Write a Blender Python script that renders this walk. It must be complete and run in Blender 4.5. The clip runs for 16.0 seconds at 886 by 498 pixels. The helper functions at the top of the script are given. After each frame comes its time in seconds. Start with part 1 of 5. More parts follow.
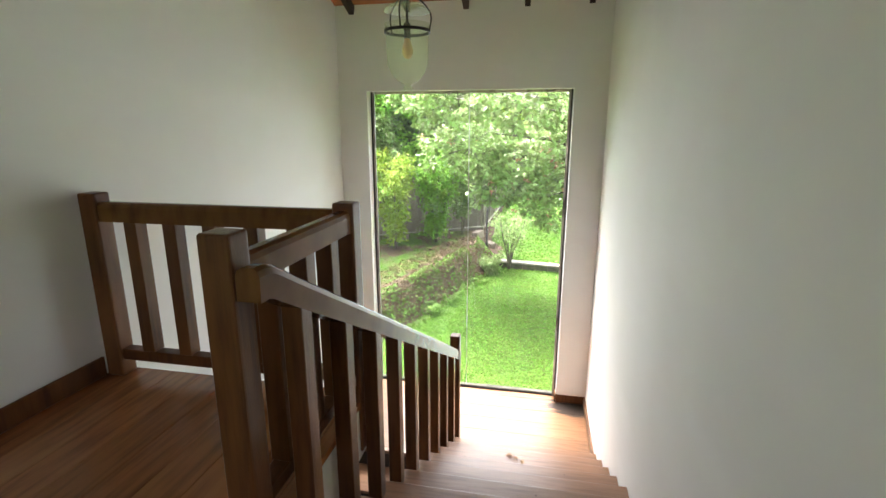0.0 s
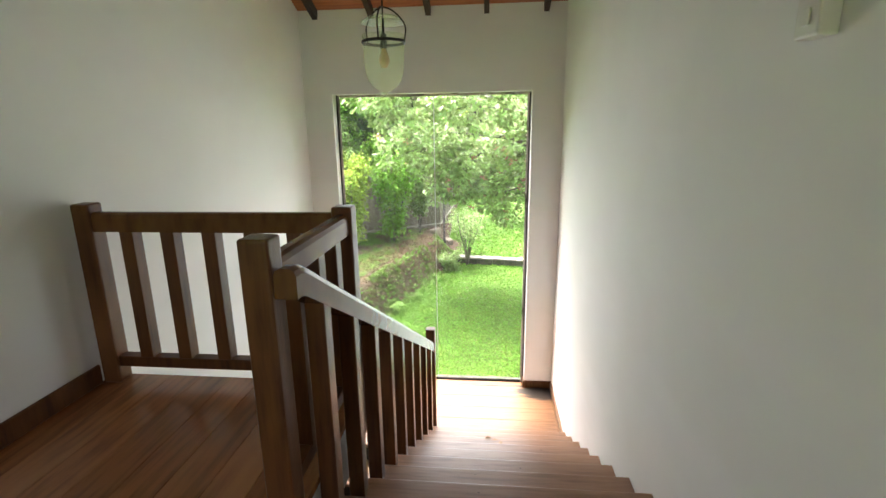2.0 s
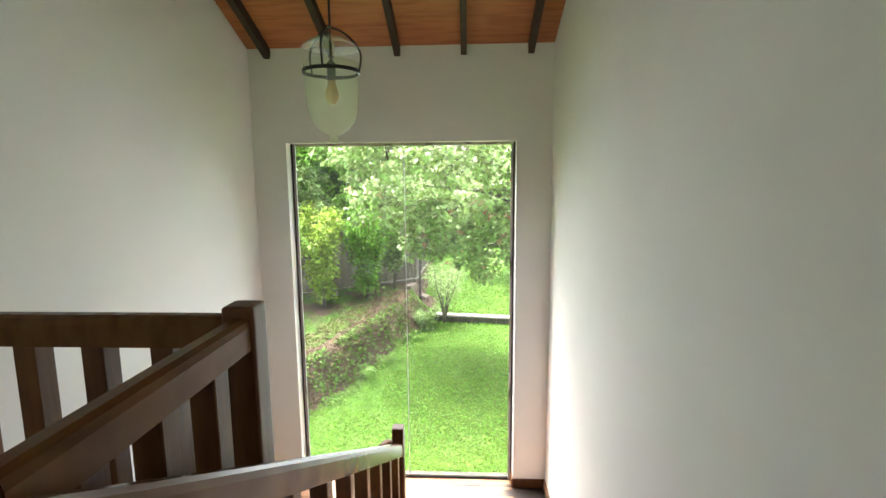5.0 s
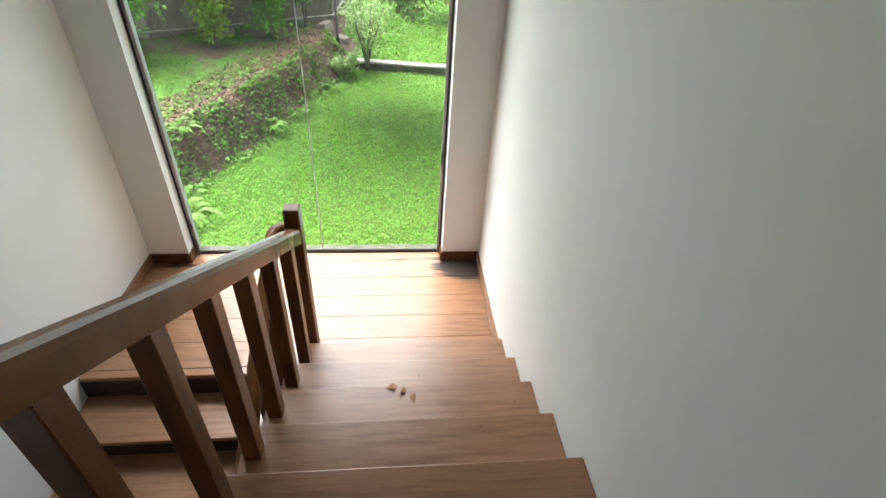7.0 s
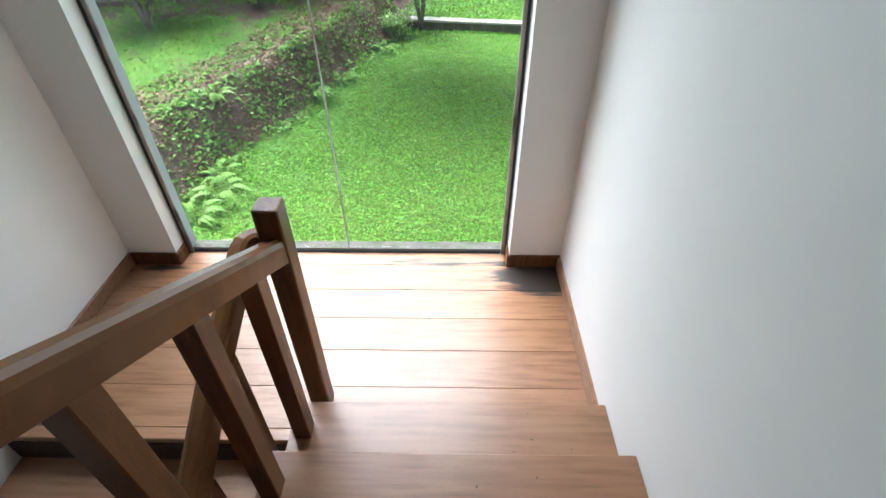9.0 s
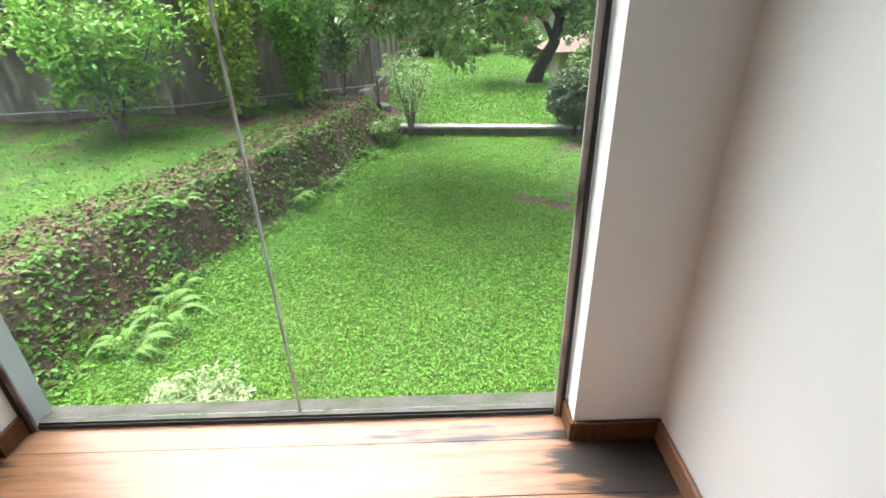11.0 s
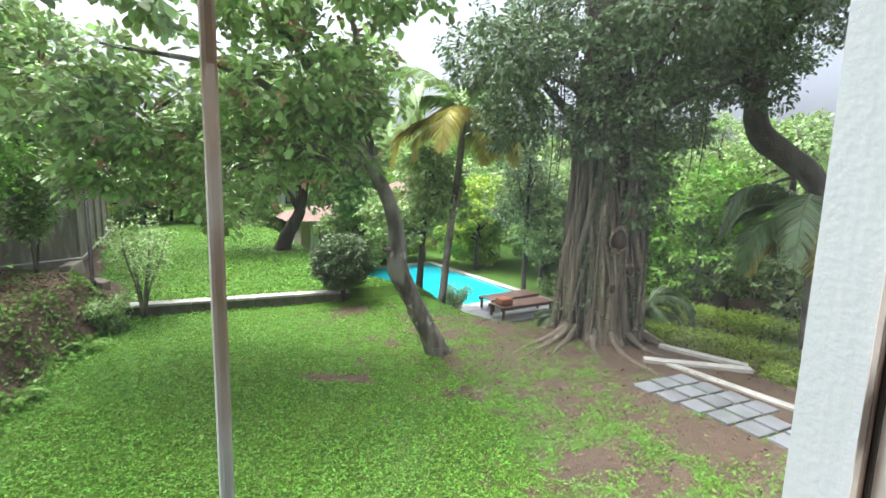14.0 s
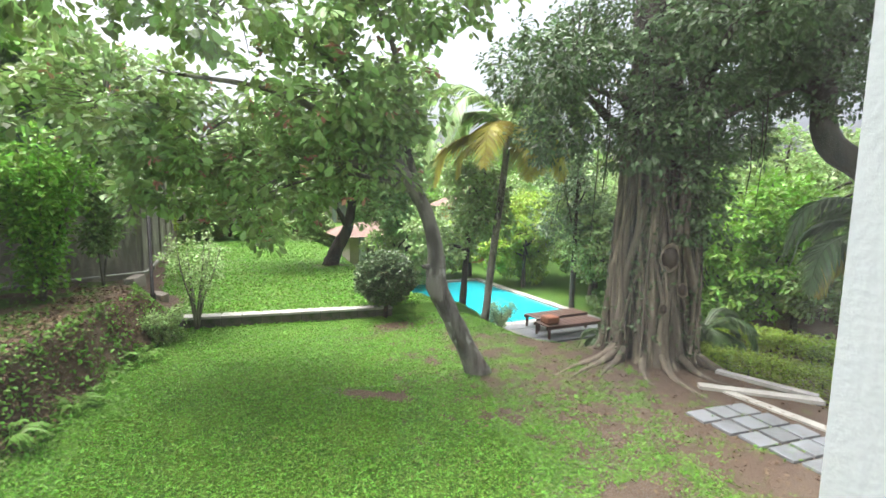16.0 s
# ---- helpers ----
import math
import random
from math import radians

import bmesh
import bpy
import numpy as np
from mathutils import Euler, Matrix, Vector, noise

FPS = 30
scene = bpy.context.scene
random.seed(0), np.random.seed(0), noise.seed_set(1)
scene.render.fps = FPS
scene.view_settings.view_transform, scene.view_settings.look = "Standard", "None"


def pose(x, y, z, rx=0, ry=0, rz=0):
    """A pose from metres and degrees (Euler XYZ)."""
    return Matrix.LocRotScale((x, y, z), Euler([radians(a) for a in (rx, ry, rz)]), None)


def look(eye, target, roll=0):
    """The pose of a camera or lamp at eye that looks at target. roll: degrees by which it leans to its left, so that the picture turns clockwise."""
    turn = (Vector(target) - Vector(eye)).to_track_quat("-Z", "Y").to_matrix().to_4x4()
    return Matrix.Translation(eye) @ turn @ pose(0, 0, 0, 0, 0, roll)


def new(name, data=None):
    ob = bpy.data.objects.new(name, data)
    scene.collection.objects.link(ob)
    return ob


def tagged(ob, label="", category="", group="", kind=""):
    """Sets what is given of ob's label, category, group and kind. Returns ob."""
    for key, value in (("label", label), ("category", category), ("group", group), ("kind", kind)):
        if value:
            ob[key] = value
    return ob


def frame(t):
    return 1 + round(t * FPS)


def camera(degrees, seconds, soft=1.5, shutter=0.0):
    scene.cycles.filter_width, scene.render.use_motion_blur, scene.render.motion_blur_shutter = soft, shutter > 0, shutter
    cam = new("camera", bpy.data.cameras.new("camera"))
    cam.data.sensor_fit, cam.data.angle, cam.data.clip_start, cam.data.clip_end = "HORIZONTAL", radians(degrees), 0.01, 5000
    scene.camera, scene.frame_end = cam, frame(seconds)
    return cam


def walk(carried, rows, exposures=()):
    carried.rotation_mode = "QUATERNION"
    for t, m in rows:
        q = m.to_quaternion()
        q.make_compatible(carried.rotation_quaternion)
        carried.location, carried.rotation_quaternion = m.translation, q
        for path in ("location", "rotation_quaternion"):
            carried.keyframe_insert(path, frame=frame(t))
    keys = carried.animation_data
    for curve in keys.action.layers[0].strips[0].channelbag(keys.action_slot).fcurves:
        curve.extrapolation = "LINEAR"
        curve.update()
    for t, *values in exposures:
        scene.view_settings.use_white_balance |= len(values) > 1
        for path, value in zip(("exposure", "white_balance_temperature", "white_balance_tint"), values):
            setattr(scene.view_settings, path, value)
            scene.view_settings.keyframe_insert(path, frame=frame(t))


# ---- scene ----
cam = camera(84.9, 16.0)
PATH = [
    (0, (-0.588, -4.936, 2.895), (-0.968, -3.03, 2.421), -0.0),
    (0.5, (-0.685, -5.074, 2.882), (-0.927, -3.183, 2.276), 1.1),
    (1, (-0.723, -5.118, 2.91), (-0.918, -3.215, 2.326), 0.6),
    (1.5, (-0.736, -5.138, 2.928), (-0.923, -3.218, 2.4), 0.0),
    (2, (-0.721, -5.144, 2.939), (-0.913, -3.213, 2.454), -0.8),
    (2.5, (-0.704, -5.124, 2.944), (-0.905, -3.19, 2.476), -1.0),
    (3, (-0.687, -5.056, 2.919), (-0.914, -3.128, 2.438), -1.0),
    (3.2, (-0.671, -5.004, 2.915), (-0.911, -3.078, 2.434), -1.0),
    (5.3, (-0.75, -4.186, 2.947), (-0.78, -2.204, 2.679), 0.0),
    (5.5, (-0.732, -4.059, 2.89), (-0.695, -2.124, 2.388), 0.9),
    (6, (-0.726, -3.74, 2.723), (-0.555, -1.945, 1.858), 4.1),
    (6.5, (-0.733, -3.504, 2.649), (-0.548, -1.781, 1.652), 3.5),
    (7, (-0.695, -3.285, 2.537), (-0.504, -1.683, 1.355), 3.6),
    (7.5, (-0.703, -3.042, 2.361), (-0.574, -1.582, 1.0), 3.5),
    (8, (-0.692, -2.8, 2.192), (-0.673, -1.442, 0.724), 3.8),
    (8.5, (-0.698, -2.516, 2.092), (-0.713, -1.103, 0.677), 1.7),
    (9, (-0.667, -2.263, 2.015), (-0.7, -0.727, 0.735), -0.4),
    (9.2, (-0.646, -2.166, 1.98), (-0.666, -0.589, 0.751), -1.1),
    (11.3, (-0.796, -1.103, 1.345), (-0.798, 0.706, 0.492), -1.8),
    (11.5, (-0.833, -1.018, 1.295), (-0.816, 0.815, 0.497), -1.2),
    (12, (-0.973, -0.789, 1.211), (-0.826, 1.100, 0.568), -0.5),
    (12.5, (-1.101, -0.435, 1.187), (-0.721, 1.462, 0.680), 0.0),
    (13, (-1.157, -0.257, 1.218), (-0.520, 1.597, 0.827), -0.2),
    (13.5, (-1.275, -0.189, 1.249), (-0.403, 1.579, 0.907), 0.8),
    (14, (-1.359, -0.164, 1.270), (-0.320, 1.520, 0.979), 1.5),
    (14.5, (-1.274, -0.129, 1.278), (-0.195, 1.536, 1.024), 1.6),
    (15, (-1.217, -0.136, 1.280), (-0.183, 1.560, 1.043), 1.6),
    (15.5, (-1.184, -0.133, 1.279), (-0.196, 1.589, 1.037), 1.3),
    (16, (-1.162, -0.157, 1.276), (-0.301, 1.633, 1.045), 1.0),
]
walk(cam, [(t, look(eye, target, roll)) for t, eye, target, roll in PATH],
     exposures=[(0.0, 3.08, 6400, 15), (3.0, 3.09, 6500, 16), (5.5, 2.95, 6300, 14), (6.5, 2.45, 6150, 10), (8.0, 2.5, 5850, 8), (9.0, 2.2, 5550, 8), (11.5, 1.97, 5950, 10), (12.5, 1.92, 5950, 10), (14.0, 1.84, 6000, 11), (16.0, 1.9, 6200, 12)])

# ---- world and light ----
SUN_EL, SUN_AZ = 70.0, 322.0
world = bpy.data.worlds.new("sky")
scene.world = world
world.use_nodes = True
wn = world.node_tree
sky = wn.nodes.new("ShaderNodeTexSky")
sky.sky_type, sky.sun_disc = "NISHITA", False
sky.sun_elevation, sky.sun_rotation = radians(SUN_EL), radians(SUN_AZ)
sky.air_density, sky.dust_density, sky.ozone_density = 0.6, 10.0, 0.3
haze = wn.nodes.new("ShaderNodeHueSaturation")
haze.inputs["Saturation"].default_value, haze.inputs["Value"].default_value = 0.45, 1.0
wn.links.new(sky.outputs[0], haze.inputs["Color"])
wn.links.new(haze.outputs[0], wn.nodes["Background"].inputs[0])
wn.nodes["Background"].inputs[1].default_value = 0.15
sun = new("sun", bpy.data.lights.new("sun", "SUN"))
sun.data.energy, sun.data.angle, sun.data.color = 1.15, radians(72), (1.0, 0.99, 0.96)
sun.matrix_world = look((0, 0, 0), (-math.sin(radians(SUN_AZ)) * math.cos(radians(SUN_EL)), -math.cos(radians(SUN_AZ)) * math.cos(radians(SUN_EL)), -math.sin(radians(SUN_EL))))
skylight = new("window_skylight", bpy.data.lights.new("window_skylight", "AREA"))
skylight.data.shape, skylight.data.size, skylight.data.size_y, skylight.data.energy = "RECTANGLE", 1.95, 3.1, 4.1
skylight.data.color = (0.90, 0.98, 1.0)
skylight.data.spread = radians(122)
skylight.matrix_world = look((-1.34, 0.085, 1.68), (-1.34, -4.0, 1.1))
doorlight = new("doorway_daylight", bpy.data.lights.new("doorway_daylight", "AREA"))
doorlight.data.shape, doorlight.data.size, doorlight.data.size_y, doorlight.data.energy = "RECTANGLE", 1.5, 2.0, 0.18
doorlight.data.color = (1.0, 0.97, 0.92)
doorlight.matrix_world = look((-1.55, -7.1, 2.77), (-1.55, -3.0, 2.3))

# ---- materials ----


def mat(name, base, rough=0.6, metal=0.0, var=(), bump=None, spec=0.5, obj_random=0.0, island=0.0, trans=0.0):
    """Procedural material. var: (scale, stretch, second colour, low, high) layers of noise mixed over base; bump: (scale, stretch, depth)."""
    m = bpy.data.materials.new(name)
    m.use_nodes = True
    n, ln = m.node_tree.nodes, m.node_tree.links
    b = n["Principled BSDF"]
    b.inputs["Roughness"].default_value, b.inputs["Metallic"].default_value = rough, metal
    b.inputs["Specular IOR Level"].default_value = spec
    co = n.new("ShaderNodeTexCoord").outputs["Object"]
    if obj_random:
        info, add = n.new("ShaderNodeObjectInfo"), n.new("ShaderNodeVectorMath")
        scl = n.new("ShaderNodeVectorMath")
        scl.operation, scl.inputs[1].default_value = "SCALE", (1, 1, 1)
        comb = n.new("ShaderNodeCombineXYZ")
        mul = n.new("ShaderNodeMath")
        mul.operation, mul.inputs[1].default_value = "MULTIPLY", 37.0
        ln.new(info.outputs["Random"], mul.inputs[0])
        for i in range(3):
            ln.new(mul.outputs[0], comb.inputs[i])
        ln.new(co, add.inputs[0])
        ln.new(comb.outputs[0], add.inputs[1])
        co = add.outputs[0]

    def fac(scale, stretch, detail=4.0):
        mp, tex = n.new("ShaderNodeMapping"), n.new("ShaderNodeTexNoise")
        mp.inputs["Scale"].default_value = stretch
        tex.inputs["Scale"].default_value, tex.inputs["Detail"].default_value = scale, detail
        ln.new(co, mp.inputs[0])
        ln.new(mp.outputs[0], tex.inputs["Vector"])
        return tex.outputs["Fac"]

    rgb = n.new("ShaderNodeRGB")
    rgb.outputs[0].default_value = (*base, 1)
    out = rgb.outputs[0]
    for scale, stretch, second, low, high in var:
        mr, mix = n.new("ShaderNodeMapRange"), n.new("ShaderNodeMix")
        mix.data_type = "RGBA"
        mr.inputs["From Min"].default_value, mr.inputs["From Max"].default_value = low, high
        ln.new(fac(scale, stretch), mr.inputs["Value"])
        ln.new(mr.outputs[0], mix.inputs["Factor"])
        ln.new(out, mix.inputs["A"])
        mix.inputs["B"].default_value = (*second, 1)
        out = mix.outputs["Result"]
    if obj_random or island:
        hs, mr = n.new("ShaderNodeHueSaturation"), n.new("ShaderNodeMapRange")
        amount = obj_random or island
        src = n.new("ShaderNodeObjectInfo").outputs["Random"] if obj_random else n.new("ShaderNodeNewGeometry").outputs["Random Per Island"]
        mr.inputs["To Min"].default_value, mr.inputs["To Max"].default_value = 1 - amount, 1 + amount
        ln.new(src, mr.inputs["Value"])
        ln.new(mr.outputs[0], hs.inputs["Value"])
        if island:
            mh = n.new("ShaderNodeMapRange")
            mh.inputs["To Min"].default_value, mh.inputs["To Max"].default_value = 0.47, 0.515
            ln.new(src, mh.inputs["Value"])
            ln.new(mh.outputs[0], hs.inputs["Hue"])
        ln.new(out, hs.inputs["Color"])
        out = hs.outputs[0]
    ln.new(out, b.inputs["Base Color"])
    if bump:
        scale, stretch, depth = bump
        bm_ = n.new("ShaderNodeBump")
        bm_.inputs["Distance"].default_value = depth
        ln.new(fac(scale, stretch, 6.0), bm_.inputs["Height"])
        ln.new(bm_.outputs[0], b.inputs["Normal"])
    if trans:
        tr, ms = n.new("ShaderNodeBsdfTranslucent"), n.new("ShaderNodeMixShader")
        ms.inputs[0].default_value = trans
        ln.new(out, tr.inputs[0])
        ln.new(b.outputs[0], ms.inputs[1])
        ln.new(tr.outputs[0], ms.inputs[2])
        ln.new(ms.outputs[0], n["Material Output"].inputs[0])
    return m


PLASTER = mat("white_plaster", (0.80, 0.80, 0.78), 0.75, var=[(1.2, (1, 1, 1), (0.76, 0.76, 0.73), 0.45, 0.75), (0.6, (1, 1, 3), (0.83, 0.83, 0.82), 0.5, 0.7)], bump=(120, (1, 1, 0.4), 0.0002), spec=0.35)
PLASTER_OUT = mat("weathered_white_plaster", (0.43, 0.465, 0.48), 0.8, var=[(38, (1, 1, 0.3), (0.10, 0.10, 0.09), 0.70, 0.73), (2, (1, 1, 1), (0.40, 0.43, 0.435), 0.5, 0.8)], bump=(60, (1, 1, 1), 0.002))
TREAD = mat("polished_brown_wood", (0.275, 0.14, 0.071), 0.30, var=[(3.0, (1.2, 14, 14), (0.155, 0.074, 0.032), 0.42, 0.78), (1.3, (1, 2.5, 2), (0.29, 0.16, 0.09), 0.5, 0.75), (9, (0.8, 22, 22), (0.10, 0.045, 0.022), 0.60, 0.9)], bump=(30, (1, 12, 12), 0.0006), obj_random=0.14)
FLOORWOOD = mat("dark_floorboard_wood", (0.30, 0.118, 0.042), 0.20, var=[(2.5, (14, 1.2, 14), (0.16, 0.062, 0.026), 0.42, 0.72), (1.0, (2.5, 1, 2), (0.38, 0.17, 0.065), 0.5, 0.75)], bump=(30, (12, 1, 12), 0.0006), obj_random=0.12)
RAILWOOD = mat("dark_varnished_wood", (0.12, 0.049, 0.017), 0.34, var=[(4.0, (9, 9, 0.8), (0.06, 0.024, 0.011), 0.42, 0.7), (1.5, (2, 2, 1), (0.20, 0.084, 0.028), 0.5, 0.75)], bump=(30, (10, 10, 1), 0.0006), spec=0.25, obj_random=0.15)
HANDRAIL = mat("worn_handrail_wood", (0.17, 0.078, 0.028), 0.26, var=[(4.0, (5, 1.5, 1.5), (0.10, 0.045, 0.018), 0.42, 0.75), (1.5, (2, 1, 2), (0.16, 0.08, 0.038), 0.5, 0.75)], bump=(30, (6, 2, 2), 0.0003), spec=0.14, obj_random=0.1)
CEILWOOD = mat("orange_ceiling_boards", (0.42, 0.15, 0.05), 0.5, var=[(3, (1, 9, 9), (0.30, 0.09, 0.03), 0.45, 0.7)], bump=(20, (1, 8, 8), 0.001))
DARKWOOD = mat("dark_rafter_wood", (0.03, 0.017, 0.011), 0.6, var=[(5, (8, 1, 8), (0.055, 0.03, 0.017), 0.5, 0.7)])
STAIN = (0.03, 0.024, 0.02)
METAL = mat("grey_metal", (0.30, 0.31, 0.30), 0.5, 0.4, var=[(12, (1, 1, 1), (0.2, 0.18, 0.16), 0.55, 0.7)])
CHANNEL = mat("stained_brown_channel", (0.42, 0.37, 0.34), 0.55, 0.2, var=[(14, (1, 1, 0.3), (0.09, 0.07, 0.06), 0.5, 0.7), (30, (1, 1, 0.2), (0.34, 0.30, 0.27), 0.62, 0.72)])
SEAL = mat("black_seal_and_shadow", (0.02, 0.02, 0.02), 0.7)
SILICONE = mat("grey_silicone_joint", (0.50, 0.52, 0.50), 0.5, var=[(9, (2, 2, 0.6), (0.36, 0.30, 0.24), 0.5, 0.66)], trans=0.5)
IRON = mat("black_iron", (0.02, 0.018, 0.016), 0.5, 0.5)
PLASTIC = mat("white_plastic", (0.75, 0.74, 0.68), 0.4)
CONCRETE = mat("stained_concrete", (0.24, 0.205, 0.165), 0.9, var=[(0.9, (1, 1, 0.5), (0.11, 0.095, 0.08), 0.42, 0.66), (5, (1, 1, 0.3), (0.36, 0.33, 0.27), 0.5, 0.75)], bump=(12, (1, 1, 1), 0.01))
STONE = mat("pale_stone", (0.37, 0.355, 0.315), 0.85, var=[(4, (1, 1, 1), (0.26, 0.25, 0.22), 0.45, 0.7)], bump=(30, (1, 1, 1), 0.006), obj_random=0.1)
DARKSTONE = mat("mossy_dark_stone", (0.09, 0.085, 0.07), 0.9, var=[(6, (1, 1, 1), (0.05, 0.065, 0.03), 0.45, 0.65)], bump=(12, (1, 1, 1), 0.02))
SLAB = mat("wet_grey_slab", (0.17, 0.178, 0.19), 0.35, var=[(3, (1, 1, 1), (0.12, 0.124, 0.128), 0.4, 0.7)], bump=(25, (1, 1, 1), 0.004), obj_random=0.15)
LAWN = mat("lawn_with_bare_soil", (0.06, 0.135, 0.016), 0.9, var=[(1.1, (1, 1, 1), (0.10, 0.18, 0.022), 0.45, 0.7), (14, (1, 1, 1), (0.035, 0.085, 0.01), 0.45, 0.75)], bump=(45, (1, 1, 1), 0.03), spec=0.2)
SOIL = mat("brown_soil", (0.13, 0.085, 0.058), 0.95, var=[(2.5, (1, 1, 1), (0.09, 0.055, 0.035), 0.45, 0.7), (20, (1, 1, 1), (0.23, 0.14, 0.09), 0.5, 0.75)], bump=(18, (1, 1, 1), 0.05), spec=0.2)
GRASS = mat("grass_blade", (0.13, 0.29, 0.028), 0.5, island=0.5, trans=0.25, spec=0.35)
LEAF = mat("green_leaf", (0.24, 0.36, 0.12), 0.42, island=0.5, trans=0.33, spec=0.5)
LEAF_BRIGHT = mat("bright_green_leaf", (0.20, 0.40, 0.055), 0.45, island=0.45, trans=0.30, spec=0.4)
LEAF_DARK = mat("dark_green_leaf", (0.095, 0.155, 0.06), 0.38, island=0.5, trans=0.25, spec=0.5)
LEAF_LIME = mat("lime_leaf", (0.30, 0.44, 0.06), 0.5, island=0.4, trans=0.35, spec=0.35)
LEAF_YELLOW = mat("yellowing_frond", (0.40, 0.36, 0.07), 0.5, island=0.3, trans=0.35, spec=0.3)
LEAF_PALE = mat("pale_variegated_leaf", (0.36, 0.47, 0.22), 0.5, island=0.25, trans=0.3, spec=0.3)
LEAF_DRY = mat("dry_leaf_litter", (0.155, 0.108, 0.064), 0.8, island=0.4, spec=0.2)
LEAF_LOW = mat("deep_green_low_leaf", (0.13, 0.265, 0.043), 0.5, island=0.45, trans=0.25, spec=0.25)
FLOWER = mat("pinkish_young_leaf", (0.50, 0.24, 0.18), 0.6, island=0.2)
BARK = mat("grey_lichen_bark", (0.19, 0.17, 0.145), 0.9, var=[(5, (1, 1, 0.4), (0.05, 0.042, 0.033), 0.42, 0.62), (7, (1, 1, 0.6), (0.34, 0.33, 0.30), 0.6, 0.68)], bump=(14, (1, 1, 0.3), 0.03))
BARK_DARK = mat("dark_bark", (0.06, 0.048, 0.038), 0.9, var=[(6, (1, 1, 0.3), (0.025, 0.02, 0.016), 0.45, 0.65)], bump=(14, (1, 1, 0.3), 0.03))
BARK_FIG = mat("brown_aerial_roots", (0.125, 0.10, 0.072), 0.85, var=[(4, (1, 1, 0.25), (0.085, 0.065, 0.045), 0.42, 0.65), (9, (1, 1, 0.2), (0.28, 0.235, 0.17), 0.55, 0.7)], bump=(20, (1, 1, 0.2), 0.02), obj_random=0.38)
WATER = mat("turquoise_pool_water", (0.02, 0.40, 0.46), 0.06, var=[(0.6, (1, 1, 1), (0.03, 0.48, 0.55), 0.4, 0.7)], bump=(3, (1, 1, 1), 0.01))
REDWOOD = mat("red_brown_bench_wood", (0.075, 0.040, 0.03), 0.55, var=[(4, (1, 8, 8), (0.09, 0.035, 0.02), 0.4, 0.7)])
ROOF = mat("terracotta_roof", (0.20, 0.13, 0.10), 0.8, var=[(6, (1, 1, 1), (0.15, 0.075, 0.055), 0.4, 0.7)])
FARWALL = mat("cream_house_wall", (0.62, 0.55, 0.45), 0.8, var=[(2, (1, 1, 1), (0.5, 0.44, 0.36), 0.4, 0.7)])
ORANGEWALL = mat("ochre_wall", (0.55, 0.27, 0.09), 0.8, var=[(2, (1, 1, 1), (0.42, 0.2, 0.07), 0.4, 0.7)])
LINEN = mat("rust_cushion_cloth", (0.30, 0.12, 0.07), 0.9)

GLASS = bpy.data.materials.new("window_glass")
GLASS.use_nodes = True
gn, gl = GLASS.node_tree.nodes, GLASS.node_tree.links
gn.remove(gn["Principled BSDF"])
g_tr, g_gl, g_mx = gn.new("ShaderNodeBsdfTransparent"), gn.new("ShaderNodeBsdfGlossy"), gn.new("ShaderNodeMixShader")
g_tr.inputs[0].default_value = (0.975, 0.985, 0.98, 1)
g_gl.inputs["Roughness"].default_value = 0.02
g_mx.inputs[0].default_value = 0.025
gl.new(g_tr.outputs[0], g_mx.inputs[1])
gl.new(g_gl.outputs[0], g_mx.inputs[2])
g_df, g_m2 = gn.new("ShaderNodeBsdfTranslucent"), gn.new("ShaderNodeMixShader")
g_df.inputs[0].default_value = (0.8, 0.85, 0.85, 1)
g_co, g_mp, g_no, g_ra = gn.new("ShaderNodeTexCoord"), gn.new("ShaderNodeMapping"), gn.new("ShaderNodeTexNoise"), gn.new("ShaderNodeMapRange")
g_mp.inputs["Scale"].default_value = (3.0, 1.0, 0.8)
g_no.inputs["Scale"].default_value, g_no.inputs["Detail"].default_value = 4.0, 6.0
g_ra.inputs["From Min"].default_value, g_ra.inputs["From Max"].default_value = 0.45, 0.85
g_ra.inputs["To Min"].default_value, g_ra.inputs["To Max"].default_value = 0.0015, 0.007
for a, b in ((g_co.outputs["Object"], g_mp.inputs[0]), (g_mp.outputs[0], g_no.inputs["Vector"]), (g_no.outputs["Fac"], g_ra.inputs["Value"]), (g_ra.outputs[0], g_m2.inputs[0]), (g_mx.outputs[0], g_m2.inputs[1]), (g_df.outputs[0], g_m2.inputs[2]), (g_m2.outputs[0], gn["Material Output"].inputs[0])):
    gl.new(a, b)

LAMPGLASS = bpy.data.materials.new("pale_green_lamp_glass")
LAMPGLASS.use_nodes = True
ln_, ll_ = LAMPGLASS.node_tree.nodes, LAMPGLASS.node_tree.links
ln_.remove(ln_["Principled BSDF"])
l_tr, l_gl, l_df, l_m1, l_m2 = ln_.new("ShaderNodeBsdfTransparent"), ln_.new("ShaderNodeBsdfGlossy"), ln_.new("ShaderNodeBsdfTranslucent"), ln_.new("ShaderNodeMixShader"), ln_.new("ShaderNodeMixShader")
l_tr.inputs[0].default_value = (0.93, 0.96, 0.84, 1)
l_df.inputs[0].default_value = (0.80, 0.88, 0.66, 1)
l_gl.inputs["Roughness"].default_value = 0.05
l_m1.inputs[0].default_value = 0.14
l_m2.inputs[0].default_value = 0.06
for a, b in ((l_tr.outputs[0], l_m1.inputs[1]), (l_df.outputs[0], l_m1.inputs[2]), (l_m1.outputs[0], l_m2.inputs[1]), (l_gl.outputs[0], l_m2.inputs[2]), (l_m2.outputs[0], ln_["Material Output"].inputs[0])):
    ll_.new(a, b)

